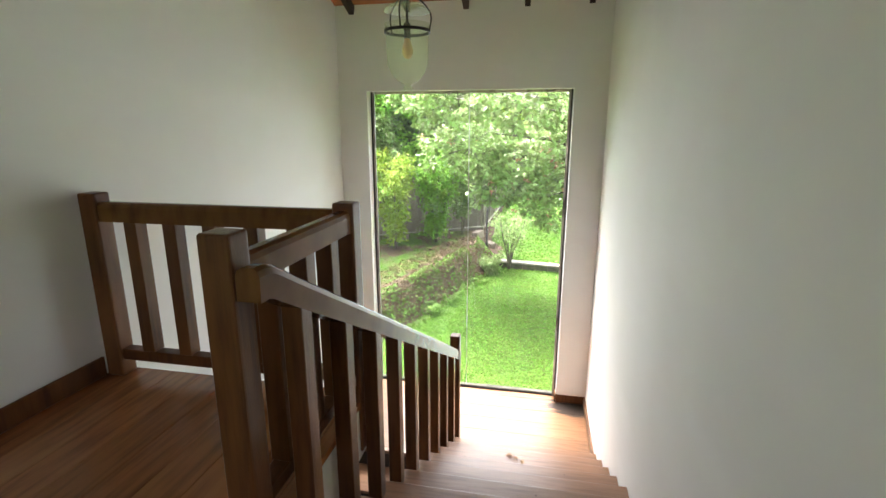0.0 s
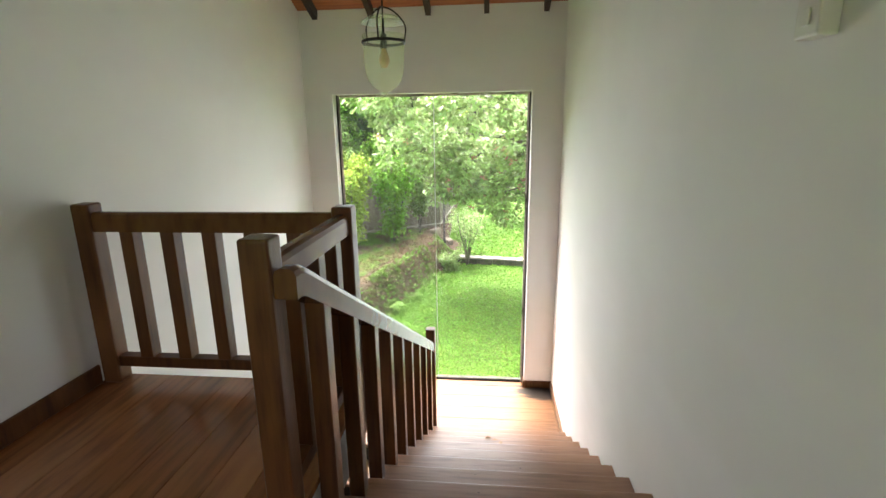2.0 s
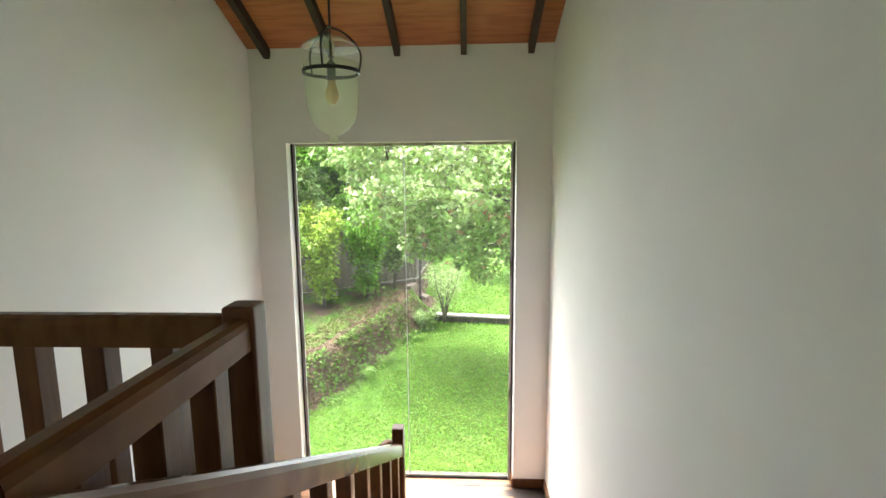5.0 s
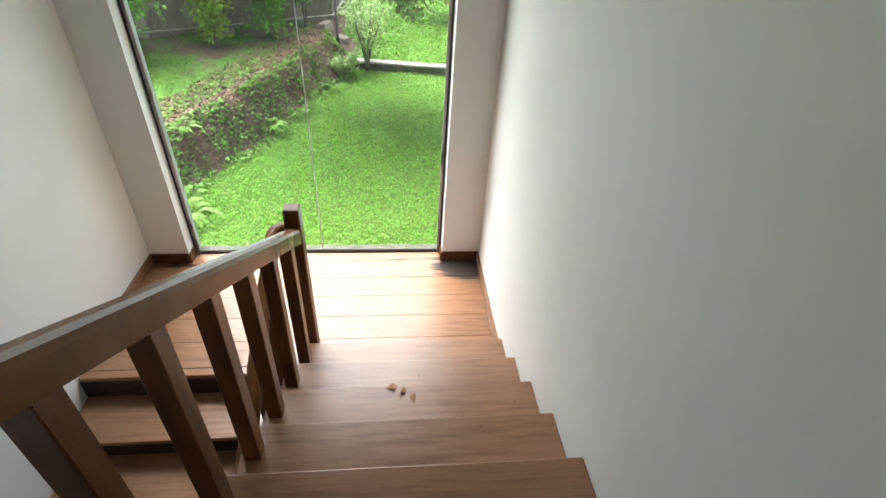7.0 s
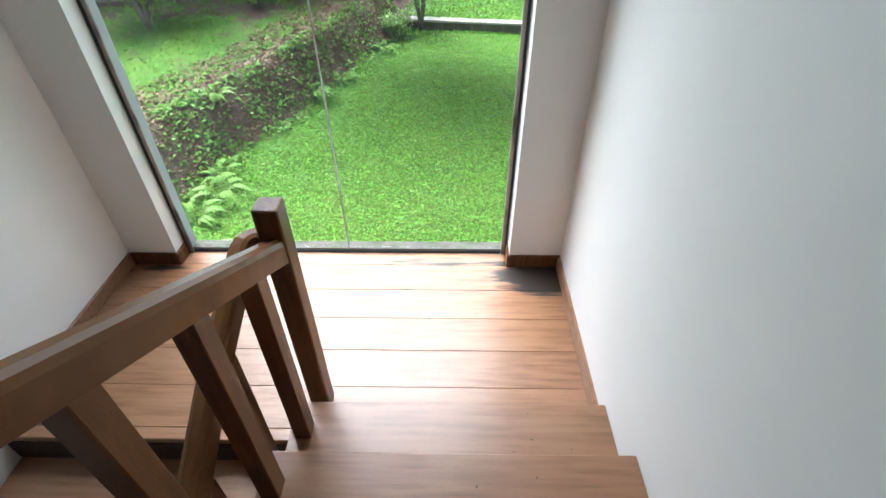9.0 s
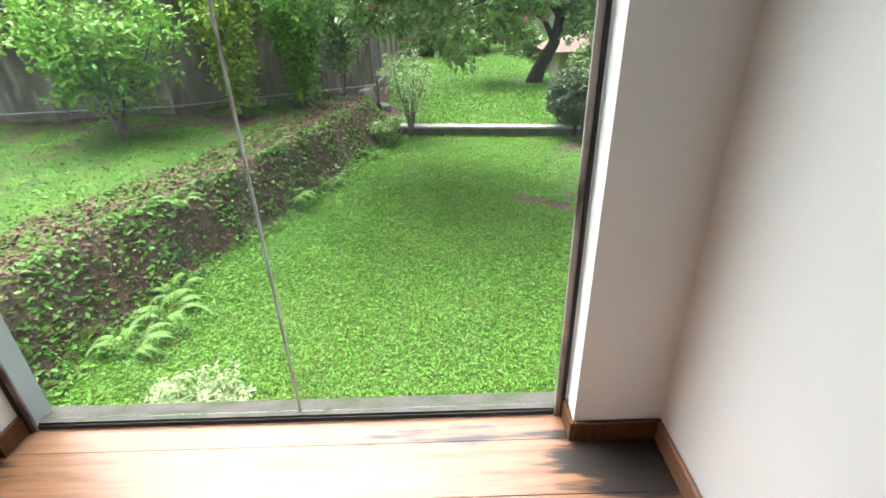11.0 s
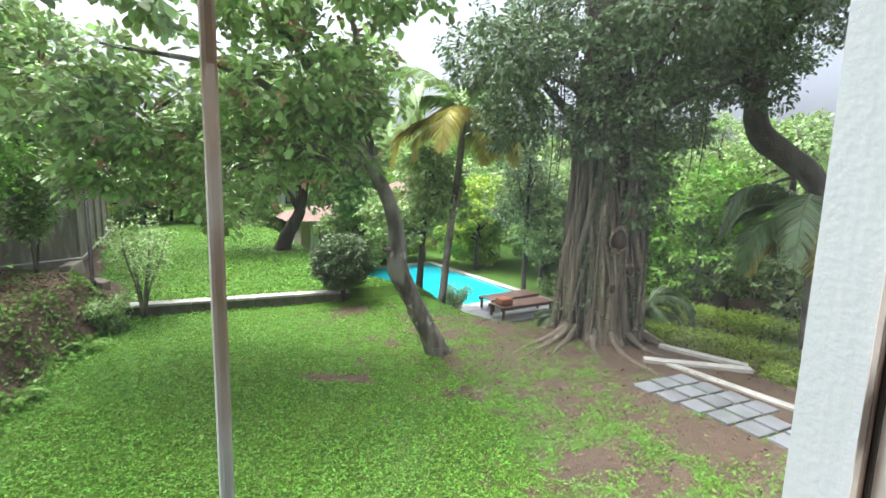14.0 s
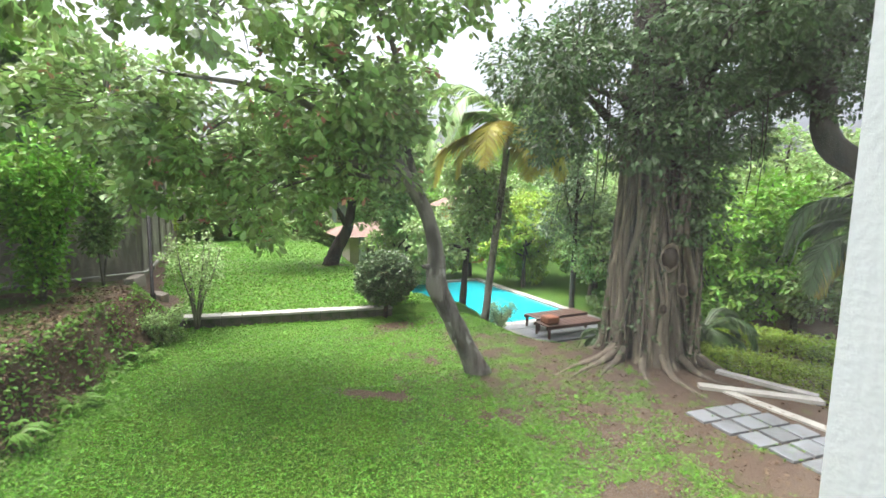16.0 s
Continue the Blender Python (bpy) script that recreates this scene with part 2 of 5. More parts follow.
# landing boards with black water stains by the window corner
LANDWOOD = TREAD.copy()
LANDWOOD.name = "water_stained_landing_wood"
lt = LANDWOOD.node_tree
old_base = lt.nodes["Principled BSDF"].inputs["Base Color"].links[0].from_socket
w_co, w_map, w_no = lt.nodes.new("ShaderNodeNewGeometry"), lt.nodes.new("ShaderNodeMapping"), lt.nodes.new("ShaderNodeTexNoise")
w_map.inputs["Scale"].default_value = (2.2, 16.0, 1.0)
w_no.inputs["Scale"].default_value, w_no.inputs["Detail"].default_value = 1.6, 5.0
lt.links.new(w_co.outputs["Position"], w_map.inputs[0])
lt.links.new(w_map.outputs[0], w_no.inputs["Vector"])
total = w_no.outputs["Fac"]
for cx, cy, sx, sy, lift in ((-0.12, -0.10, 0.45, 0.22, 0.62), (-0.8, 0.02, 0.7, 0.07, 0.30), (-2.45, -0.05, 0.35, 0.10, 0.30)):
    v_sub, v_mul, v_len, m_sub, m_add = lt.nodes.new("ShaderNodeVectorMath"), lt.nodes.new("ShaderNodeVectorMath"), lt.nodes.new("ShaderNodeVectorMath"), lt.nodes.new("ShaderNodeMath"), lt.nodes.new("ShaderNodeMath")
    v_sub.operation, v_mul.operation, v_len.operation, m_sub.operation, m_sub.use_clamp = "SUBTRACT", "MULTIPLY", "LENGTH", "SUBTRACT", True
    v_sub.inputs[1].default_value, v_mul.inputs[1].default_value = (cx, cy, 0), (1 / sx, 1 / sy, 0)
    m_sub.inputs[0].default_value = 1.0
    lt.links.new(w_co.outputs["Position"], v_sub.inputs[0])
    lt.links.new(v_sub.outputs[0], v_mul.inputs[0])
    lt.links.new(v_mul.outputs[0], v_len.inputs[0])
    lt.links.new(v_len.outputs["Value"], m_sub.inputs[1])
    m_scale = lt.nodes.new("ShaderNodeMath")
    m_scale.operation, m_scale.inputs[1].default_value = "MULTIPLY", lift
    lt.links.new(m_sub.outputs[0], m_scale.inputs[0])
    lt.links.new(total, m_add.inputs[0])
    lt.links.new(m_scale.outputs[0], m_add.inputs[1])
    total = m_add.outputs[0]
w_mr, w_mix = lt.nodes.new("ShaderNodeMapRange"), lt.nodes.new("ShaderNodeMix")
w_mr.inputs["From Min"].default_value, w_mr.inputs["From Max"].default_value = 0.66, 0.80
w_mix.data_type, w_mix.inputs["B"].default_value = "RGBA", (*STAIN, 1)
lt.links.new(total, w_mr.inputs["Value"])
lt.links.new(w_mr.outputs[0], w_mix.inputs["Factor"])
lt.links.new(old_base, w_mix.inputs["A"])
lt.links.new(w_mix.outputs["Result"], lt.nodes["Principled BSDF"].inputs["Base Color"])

# ---- building blocks ----


def mesh_of(name, bm, material):
    me = bpy.data.meshes.new(name)
    bm.to_mesh(me)
    bm.free()
    me.materials.append(material)
    return me


def part(name, bm, material, parent=None, label=""):
    ob = new(name, mesh_of(name, bm, material))
    ob.parent = parent
    return tagged(ob, label)


def thing(name, label, category, at=(0, 0, 0), group="", kind=""):
    ob = new(name)
    ob.location = at
    return tagged(ob, label, category, group, kind)


def add_box(bm, x0, x1, y0, y1, z0, z1, bevel=0.0, seg=1):
    r = bmesh.ops.create_cube(bm, size=1.0)
    vs = r["verts"]
    for v in vs:
        v.co = Vector(((x0 + x1) / 2 + v.co.x * (x1 - x0), (y0 + y1) / 2 + v.co.y * (y1 - y0), (z0 + z1) / 2 + v.co.z * (z1 - z0)))
    if bevel:
        es = list({e for v in vs for e in v.link_edges})
        bmesh.ops.bevel(bm, geom=es, offset=bevel, segments=seg, affect="EDGES", profile=0.6)
    return bm


def box(x0, x1, y0, y1, z0, z1, bevel=0.0, seg=1):
    return add_box(bmesh.new(), x0, x1, y0, y1, z0, z1, bevel, seg)


def sweep(points, profile):
    """Sweeps a closed profile of (across, up) along points; the across axis stays level."""
    bm, rings = bmesh.new(), []
    pts = [Vector(p) for p in points]
    for i, p in enumerate(pts):
        d = (pts[min(i + 1, len(pts) - 1)] - pts[max(i - 1, 0)]).normalized()
        side = d.cross(Vector((0, 0, 1)))
        side = side.normalized() if side.length > 1e-4 else Vector((1, 0, 0))
        up = side.cross(d)
        rings.append([bm.verts.new(p + side * a + up * b) for a, b in profile])
    k = len(profile)
    for r0, r1 in zip(rings, rings[1:]):
        for j in range(k):
            bm.faces.new((r0[j], r0[(j + 1) % k], r1[(j + 1) % k], r1[j]))
    bm.faces.new(rings[0][::-1])
    bm.faces.new(rings[-1])
    bmesh.ops.recalc_face_normals(bm, faces=bm.faces)
    return bm


def tube(points, radii, sides=8, rough=0.0, seed=0):
    """A tapered tube along points."""
    bm, rings = bmesh.new(), []
    pts = [Vector(p) for p in points]
    rnd = random.Random(seed)
    for i, p in enumerate(pts):
        d = (pts[min(i + 1, len(pts) - 1)] - pts[max(i - 1, 0)]).normalized()
        a = d.cross(Vector((0.31, 0.95, 0.05))).normalized()
        b = d.cross(a)
        rings.append([bm.verts.new(p + (a * math.cos(2 * math.pi * j / sides) + b * math.sin(2 * math.pi * j / sides)) * radii[i] * (1 + rough * rnd.uniform(-1, 1))) for j in range(sides)])
    for r0, r1 in zip(rings, rings[1:]):
        for j in range(sides):
            bm.faces.new((r0[j], r0[(j + 1) % sides], r1[(j + 1) % sides], r1[j])).smooth = True
    bm.faces.new(rings[0][::-1])
    bm.faces.new(rings[-1])
    bmesh.ops.recalc_face_normals(bm, faces=bm.faces)
    return bm


def lathe(profile, sides=28, caps=False):
    """Turns (radius, z) points round the z axis."""
    bm = bmesh.new()
    rings = [[bm.verts.new((r * math.cos(2 * math.pi * j / sides), r * math.sin(2 * math.pi * j / sides), z)) for j in range(sides)] for r, z in profile]
    for r0, r1 in zip(rings, rings[1:]):
        for j in range(sides):
            bm.faces.new((r0[j], r0[(j + 1) % sides], r1[(j + 1) % sides], r1[j])).smooth = True
    if caps:
        bm.faces.new(rings[0][::-1])
        bm.faces.new(rings[-1])
    return bm


def curve_pts(ctrl, steps=6):
    """Catmull-Rom through control points."""
    c = [Vector(p) for p in ctrl]
    c = [c[0] * 2 - c[1]] + c + [c[-1] * 2 - c[-2]]
    out = []
    for i in range(1, len(c) - 2):
        for s in range(steps):
            t = s / steps
            out.append(0.5 * ((2 * c[i]) + (c[i + 1] - c[i - 1]) * t + (2 * c[i - 1] - 5 * c[i] + 4 * c[i + 1] - c[i + 2]) * t * t + (3 * c[i] - c[i - 1] - 3 * c[i + 1] + c[i + 2]) * t ** 3))
    return out + [c[-2]]


def leaf_mesh(name, centres, size, material, seed=1, aspect=0.5, droop=0.3, spread=0.5, flat=0.0):
    """Many small folded leaves as one mesh. centres: places, or places with leaf directions; with directions each leaf has a rounded blade of four triangles, else two."""
    rs = np.random.RandomState(seed)
    c = np.asarray(centres, dtype=np.float32)
    n = len(c)
    rounded = c.shape[1] == 6
    if rounded:
        d = c[:, 3:] + rs.normal(size=(n, 3)).astype(np.float32) * 0.25
        c = c[:, :3]
        d[:, 2] -= droop * 0.6
    else:
        d = rs.normal(size=(n, 3)).astype(np.float32)
        d[:, 2] = d[:, 2] * spread - droop
    d /= np.linalg.norm(d, axis=1)[:, None] + 1e-6
    up = rs.normal(size=(n, 3)).astype(np.float32) * (1 - flat) * (0.45 if rounded else 0.7) + np.array((0, 0, 1), np.float32)
    s = np.cross(d, up)
    s /= np.linalg.norm(s, axis=1)[:, None] + 1e-6
    nn = np.cross(s, d)
    L = (size * rs.uniform(0.6, 1.3, n)).astype(np.float32)[:, None]
    W = L * aspect * 0.5
    if rounded:
        rows = [c - d * L * 0.5, c - d * L * 0.12 + s * W * 0.85 + nn * W * 0.3, c + d * L * 0.25 + s * W + nn * W * 0.25, c + d * L * 0.5 - nn * L * 0.10, c + d * L * 0.25 - s * W + nn * W * 0.25, c - d * L * 0.12 - s * W * 0.85 + nn * W * 0.3]
        shape = [(0, 1, 2), (0, 2, 3), (0, 3, 4), (0, 4, 5)]
    else:
        rows = [c - d * L * 0.5, c + s * W + nn * W * 0.35, c + d * L * 0.5 - nn * L * 0.06, c - s * W + nn * W * 0.35]
        shape = [(0, 1, 2), (0, 2, 3)]
    k, f = len(rows), len(shape)
    v = np.stack(rows, axis=1).astype(np.float32)
    base = (np.arange(n, dtype=np.int32) * k)[:, None]
    tri = np.concatenate([base + np.array([q], np.int32) for q in shape], axis=1).reshape(-1)
    me = bpy.data.meshes.new(name)
    me.vertices.add(n * k)
    me.vertices.foreach_set("co", v.reshape(-1))
    me.loops.add(n * f * 3)
    me.loops.foreach_set("vertex_index", tri)
    me.polygons.add(n * f)
    me.polygons.foreach_set("loop_start", np.arange(n * f, dtype=np.int32) * 3)
    me.update(calc_edges=True)
    me.validate()
    me.materials.append(material)
    return me


def clump_places(lobes, clumps, seed, hollow=0.45):
    """Twig ends in ellipsoid lobes (x, y, z, rx, ry, rz), denser towards the skin, with their outward direction."""
    rs = np.random.RandomState(seed)
    vol = np.array([(l[3] * l[4] * l[5]) ** 0.75 for l in lobes])
    pick = rs.choice(len(lobes), size=clumps, p=vol / vol.sum())
    lob = np.array(lobes, dtype=np.float32)[pick]
    d = rs.normal(size=(clumps, 3))
    d /= np.linalg.norm(d, axis=1)[:, None]
    r = hollow + (1 - hollow) * rs.uniform(0, 1, clumps) ** 0.6
    r *= rs.uniform(0.78, 1.18, clumps)
    return lob[:, :3] + d * r[:, None] * lob[:, 3:], d


def foliage(lobes, clumps, per, clump_r, seed, hollow=0.45):
    """Leaves in rosettes round the twig ends: places and directions."""
    rs = np.random.RandomState(seed + 5)
    cc, out = clump_places(lobes, clumps, seed, hollow)
    d = rs.normal(size=(clumps, per, 3)) * np.array((1, 1, 0.6)) + out[:, None, :] * 0.7
    d /= np.linalg.norm(d, axis=2)[:, :, None]
    pts = cc[:, None, :] + d * clump_r * rs.uniform(0.45, 1.5, (clumps, per, 1)) + rs.normal(size=(clumps, per, 3)) * clump_r * 0.35
    return np.concatenate([pts, d], axis=2).reshape(-1, 6)


def twig_mesh(lobes, clumps, seed, hollow, count, material, r=0.008):
    """Thin three-sided twigs from the hearts of the lobes to some of the twig ends."""
    cc, out = clump_places(lobes, clumps, seed, hollow)
    verts, faces = [], []
    hearts = np.array(lobes)[:, :3]
    for q in cc[:: max(1, clumps // count)]:
        h = hearts[np.argmin(((hearts - q) ** 2).sum(axis=1))]
        a, b = Vector(h) * 0.75 + Vector(q) * 0.25, Vector(q)
        mid = (a + b) / 2 + Vector((0, 0, 0.06 * (b - a).length))
        i0 = len(verts)
        for p, w in ((a, r * 1.6), (mid, r * 1.1), (b, r * 0.4)):
            for j in range(3):
                verts.append((p.x + w * math.cos(j * 2.09), p.y + w * math.sin(j * 2.09), p.z + w * (0.5 if j else -0.5)))
        for k in (0, 3):
            for j in range(3):
                faces.append((i0 + k + j, i0 + k + (j + 1) % 3, i0 + k + 3 + (j + 1) % 3, i0 + k + 3 + j))
    me = bpy.data.meshes.new("twigs")
    me.from_pydata(verts, [], faces)
    me.materials.append(material)
    return me


# ---- the stair hall ----
RISE, GO, STEPS = 0.1715, 0.3115, 10
Y1 = -1.085                      # first nosing above the half landing
TOP = RISE * STEPS               # upper floor
YTOP = Y1 - GO * (STEPS - 1)     # top nosing
XL, XW, XE = -2.67, -1.33, -1.322 # left wall, edge of the stair well, open end of the treads
YB = -3.01                       # front edge of the upper floor beside the well
BACK = -7.0
HX0, HX1 = -2.35, -0.75           # doorway at the back of the upper hall
WX0, WX1, WTOP = -2.368, -0.309, 3.29  # window opening
GY, OUT = 0.142, 0.222            # glass, outer face of the wall


def setting(name, bm, material, label, category):
    return tagged(part(name, bm, material), label, category, kind="structure")


bm = bmesh.new()
add_box(bm, XL - 0.25, WX0, 0, OUT, -2.2, 5.2)
add_box(bm, WX1, 0.25, 0, OUT, -2.2, 5.2)
add_box(bm, WX0, WX1, 0, OUT, WTOP, 5.2)
add_box(bm, WX0, WX1, 0, OUT - 0.02, -2.2, -0.035)
setting("wall_north", bm, PLASTER, "white painted plaster wall around a tall window", "wall")
bm = bmesh.new()
for x0, x1 in ((WX0 + 0.0, WX0 + 0.006), (WX1 - 0.006, WX1)):
    add_box(bm, x0, x1, GY - 0.024, OUT + 0.004, 0, WTOP)
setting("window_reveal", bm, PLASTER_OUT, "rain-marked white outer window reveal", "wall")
setting("wall_east", box(0, 0.25, BACK, 0, -2.2, 7.5), PLASTER, "plain white painted plaster wall beside the stairs", "wall")
setting("wall_west", box(XL - 0.25, XL, BACK, 0, -2.2, 7.5), PLASTER, "plain white painted plaster wall beside the stair well", "wall")
bm = bmesh.new()
add_box(bm, XL - 0.25, HX0, BACK - 0.2, BACK, -2.2, 7.5)
add_box(bm, HX1, 0.25, BACK - 0.2, BACK, -2.2, 7.5)
add_box(bm, HX0, HX1, BACK - 0.2, BACK, TOP + 2.1, 7.5)
add_box(bm, HX0, HX1, BACK - 0.2, BACK, -2.2, TOP - 0.03)
setting("wall_south", bm, PLASTER, "plain white wall with an open doorway behind the upper hall", "wall")
# unseen masses either side, added to block southern sky from the near lawn
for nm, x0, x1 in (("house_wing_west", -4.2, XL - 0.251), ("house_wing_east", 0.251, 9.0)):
    setting(nm, box(x0, x1, BACK - 0.2, OUT - 0.01, -2.3, 5.2), PLASTER_OUT, "unseen wall mass that shades the near lawn", "wall")
CZ, CS = 4.10, 0.42              # ceiling height at the window wall and its slope
bm = bmesh.new()
yb = -4.6
v = [bm.verts.new(p) for p in ((XL, 0, CZ), (0, 0, CZ), (0, yb, CZ - CS * yb), (XL, yb, CZ - CS * yb))]
v2 = [bm.verts.new(p) for p in ((XL, BACK, CZ - CS * yb), (0, BACK, CZ - CS * yb))]
bm.faces.new(v)
bm.faces.new((v[3], v[2], v2[1], v2[0]))
r = bmesh.ops.extrude_face_region(bm, geom=bm.faces[:])
for e in r["geom"]:
    if isinstance(e, bmesh.types.BMVert):
        e.co.z += 0.15
bmesh.ops.recalc_face_normals(bm, faces=bm.faces)
setting("ceiling", bm, CEILWOOD, "sloping orange-brown boarded timber ceiling", "ceiling")
for i in range(5):
    x = -2.49 + i * 0.5725
    bm = sweep([(x, -0.004, CZ - 0.05), (x, yb, CZ - CS * yb - 0.05)], [(-0.025, -0.045), (0.025, -0.045), (0.025, 0.045), (-0.025, 0.045)])
    tagged(part("rafter", bm, DARKWOOD), "dark stained wooden ceiling rafter", "rafter", "ceiling rafters", "structure")

# upper floor
upper = thing("floor_upper", "dark polished wooden upper floor with long boards", "floor", kind="structure")
bw = 0.16
x = XL
while x < -0.01:
    x1 = min(x + bw, 0.0)
    y0 = YB if x1 <= XW + 0.02 else YTOP + 0.02
    if x < XW < x1:
        x1 = XW
        y0 = YB
    part("floorboard", box(x + 0.001, x1 - 0.001, BACK, y0, TOP - 0.03, TOP, 0.0015), FLOORWOOD, upper)
    x = x1
bm = bmesh.new()
add_box(bm, XL, XW - 0.006, BACK, YB - 0.02, TOP - 0.28, TOP - 0.031)
add_box(bm, XW - 0.006, 0, BACK, YTOP - 0.01, TOP - 0.28, TOP - 0.031)
part("floor_structure", bm, PLASTER, upper, "white plastered floor slab edge")

# half landing
landing = thing("floor_landing", "brown polished wooden half landing with wide boards", "floor", kind="structure")
nb = 5
for i in range(nb):
    y0 = 0.0 + (Y1 - 0.03) * (i + 1) / nb
    y1 = (Y1 - 0.03) * i / nb
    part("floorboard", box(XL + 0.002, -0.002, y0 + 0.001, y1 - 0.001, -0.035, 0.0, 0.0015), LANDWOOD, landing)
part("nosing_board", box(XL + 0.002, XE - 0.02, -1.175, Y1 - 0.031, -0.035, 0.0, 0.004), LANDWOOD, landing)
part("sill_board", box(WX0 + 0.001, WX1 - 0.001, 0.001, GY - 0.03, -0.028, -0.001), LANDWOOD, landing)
part("landing_structure", box(XL + 0.002, -0.002, Y1 + 0.02, -0.005, -0.25, -0.036), PLASTER, landing)

# staircase up: treads with nosing over risers
flight = thing("staircase_upper", "brown polished wooden stair flight with nosed treads", "staircase", kind="structure")
for k in range(1, STEPS):
    y = Y1 - GO * (k - 1)
    z = RISE * k
    part("tread", box(XE, -0.002, y - GO - 0.001, y, z - 0.032, z, 0.006, 2), TREAD, flight)
    part("riser", box(XE + 0.012, -0.003, y - 0.045, y - 0.025, z - RISE + 0.0005, z - 0.0325), TREAD, flight)
part("riser", box(XE + 0.012, -0.003, YTOP - 0.045 + 0.02, YTOP - 0.005, TOP - RISE + 0.0005, TOP - 0.031), TREAD, flight)
bm = bmesh.new()
prof = [(Y1 - 0.06, -0.3), (Y1 - 0.06, -0.05), (YTOP - 0.06, TOP - RISE - 0.06), (YTOP - 0.06, TOP - 0.45)]
f0 = [bm.verts.new((XE + 0.03, a, b)) for a, b in prof]
f1 = [bm.verts.new((XE + 0.07, a, b)) for a, b in prof]
bm.faces.new(f0)
bm.faces.new(f1[::-1])
for j in range(4):
    bm.faces.new((f0[j], f0[(j + 1) % 4], f1[(j + 1) % 4], f1[j]))
bmesh.ops.recalc_face_normals(bm, faces=bm.faces)
part("soffit_board", bm, PLASTER, flight)

# staircase down, on the other side of the well
lower = thing("staircase_lower", "brown polished wooden stair flight going down", "staircase", kind="structure")
for k in range(1, 10):
    y = -1.175 - GO * (k - 1)
    z = -RISE * k
    part("tread", box(XL + 0.002, XE - 0.05, y - GO - 0.03, y + 0.0, z - 0.032, z, 0.006, 2), TREAD, lower)
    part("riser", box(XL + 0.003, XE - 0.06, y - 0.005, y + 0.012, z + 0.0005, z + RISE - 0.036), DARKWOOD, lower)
setting("floor_lower", box(XL, 0, BACK, 0, -2.0, -1.8), FLOORWOOD, "dark wooden floor at the foot of the stairs", "floor")

# baseboards
bm = bmesh.new()
add_box(bm, -0.018, -0.001, Y1 + 0.002, -0.019, 0.001, 0.09, 0.004)
setting("baseboard_east", bm, TREAD, "brown wooden baseboard on the landing", "baseboard")
# north baseboard: its shade is put into the darker rail wood colour
bm = bmesh.new()
add_box(bm, WX1 + 0.0, -0.001, -0.018, -0.001, 0.001, 0.09, 0.004)
add_box(bm, WX1 - 0.016, WX1 - 0.001, -0.018, GY - 0.03, 0.001, 0.09, 0.004)
add_box(bm, XL + 0.019, WX0, -0.018, -0.001, 0.001, 0.09, 0.004)
add_box(bm, WX0 + 0.001, WX0 + 0.016, -0.018, GY - 0.03, 0.001, 0.09, 0.004)
setting("baseboard_north", bm, RAILWOOD, "brown wooden baseboard under the window wall, darkened for its shade", "baseboard")
setting("baseboard_west", box(XL + 0.001, XL + 0.018, Y1 + 0.002, -0.001, 0.001, 0.09, 0.004), TREAD, "brown wooden baseboard along the landing", "baseboard")
setting("baseboard_upper", box(XL + 0.001, XL + 0.018, BACK, YB - 0.1, TOP + 0.001, TOP + 0.1, 0.004), RAILWOOD, "dark wooden baseboard on the upper floor", "baseboard")

# ---- window ----
window = thing("window_1", "tall frameless fixed window of two glass panes", "window", kind="structure")
XJ = -1.325
for x0, x1 in ((WX0 + 0.008, XJ - 0.004), (XJ + 0.004, WX1 - 0.008)):
    pane = part("pane", box(x0, x1, GY - 0.004, GY + 0.004, 0.03, WTOP - 0.025), GLASS, window)
    pane.visible_shadow = False
part("joint", box(XJ - 0.0038, XJ + 0.0038, GY - 0.007, GY + 0.007, 0.03, WTOP - 0.025, 0.002), SILICONE, window, "grey silicone joint between the panes")
for x0, x1 in ((WX0 + 0.007, WX0 + 0.040), (WX1 - 0.040, WX1 - 0.007)):
    part("side_channel", box(x0, x1, GY - 0.037, GY - 0.025, 0.0, WTOP - 0.002, 0.002), CHANNEL, window, "stained brown-grey metal channel")
    # black strip also paints the shadow line between channel and inner reveal
    part("seal", box(x0 if x0 < -1 else x1 - 0.012, x0 + 0.012 if x0 < -1 else x1, GY - 0.045, GY - 0.0375, 0.0, WTOP - 0.002), SEAL, window, "black seal strip drawn for the channel's shadow line")
part("top_channel", box(WX0 + 0.041, WX1 - 0.041, GY - 0.02, GY + 0.02, WTOP - 0.024, WTOP - 0.001), CHANNEL, window)
part("bottom_channel", box(WX0 + 0.041, WX1 - 0.041, GY - 0.022, GY + 0.022, -0.005, 0.029), DARKSTONE, window, "dirty dark bottom channel")
part("bottom_seal", box(WX0 + 0.041, WX1 - 0.041, GY - 0.029, GY - 0.023, -0.001, 0.02), SEAL, window)
part("outer_sill", box(WX0 - 0.02, WX1 + 0.02, GY + 0.023, OUT + 0.03, -0.06, -0.012, 0.006), DARKSTONE, window, "weathered stone sill")

# ---- balustrades ----
NW = 0.09


def newel(parent, x, y, z0, z1, w=NW):
    bm = bmesh.new()
    add_box(bm, x, x + w, y, y + w, z0, z1, 0.012, 3)
    return part("newel_post", bm, RAILWOOD, parent)


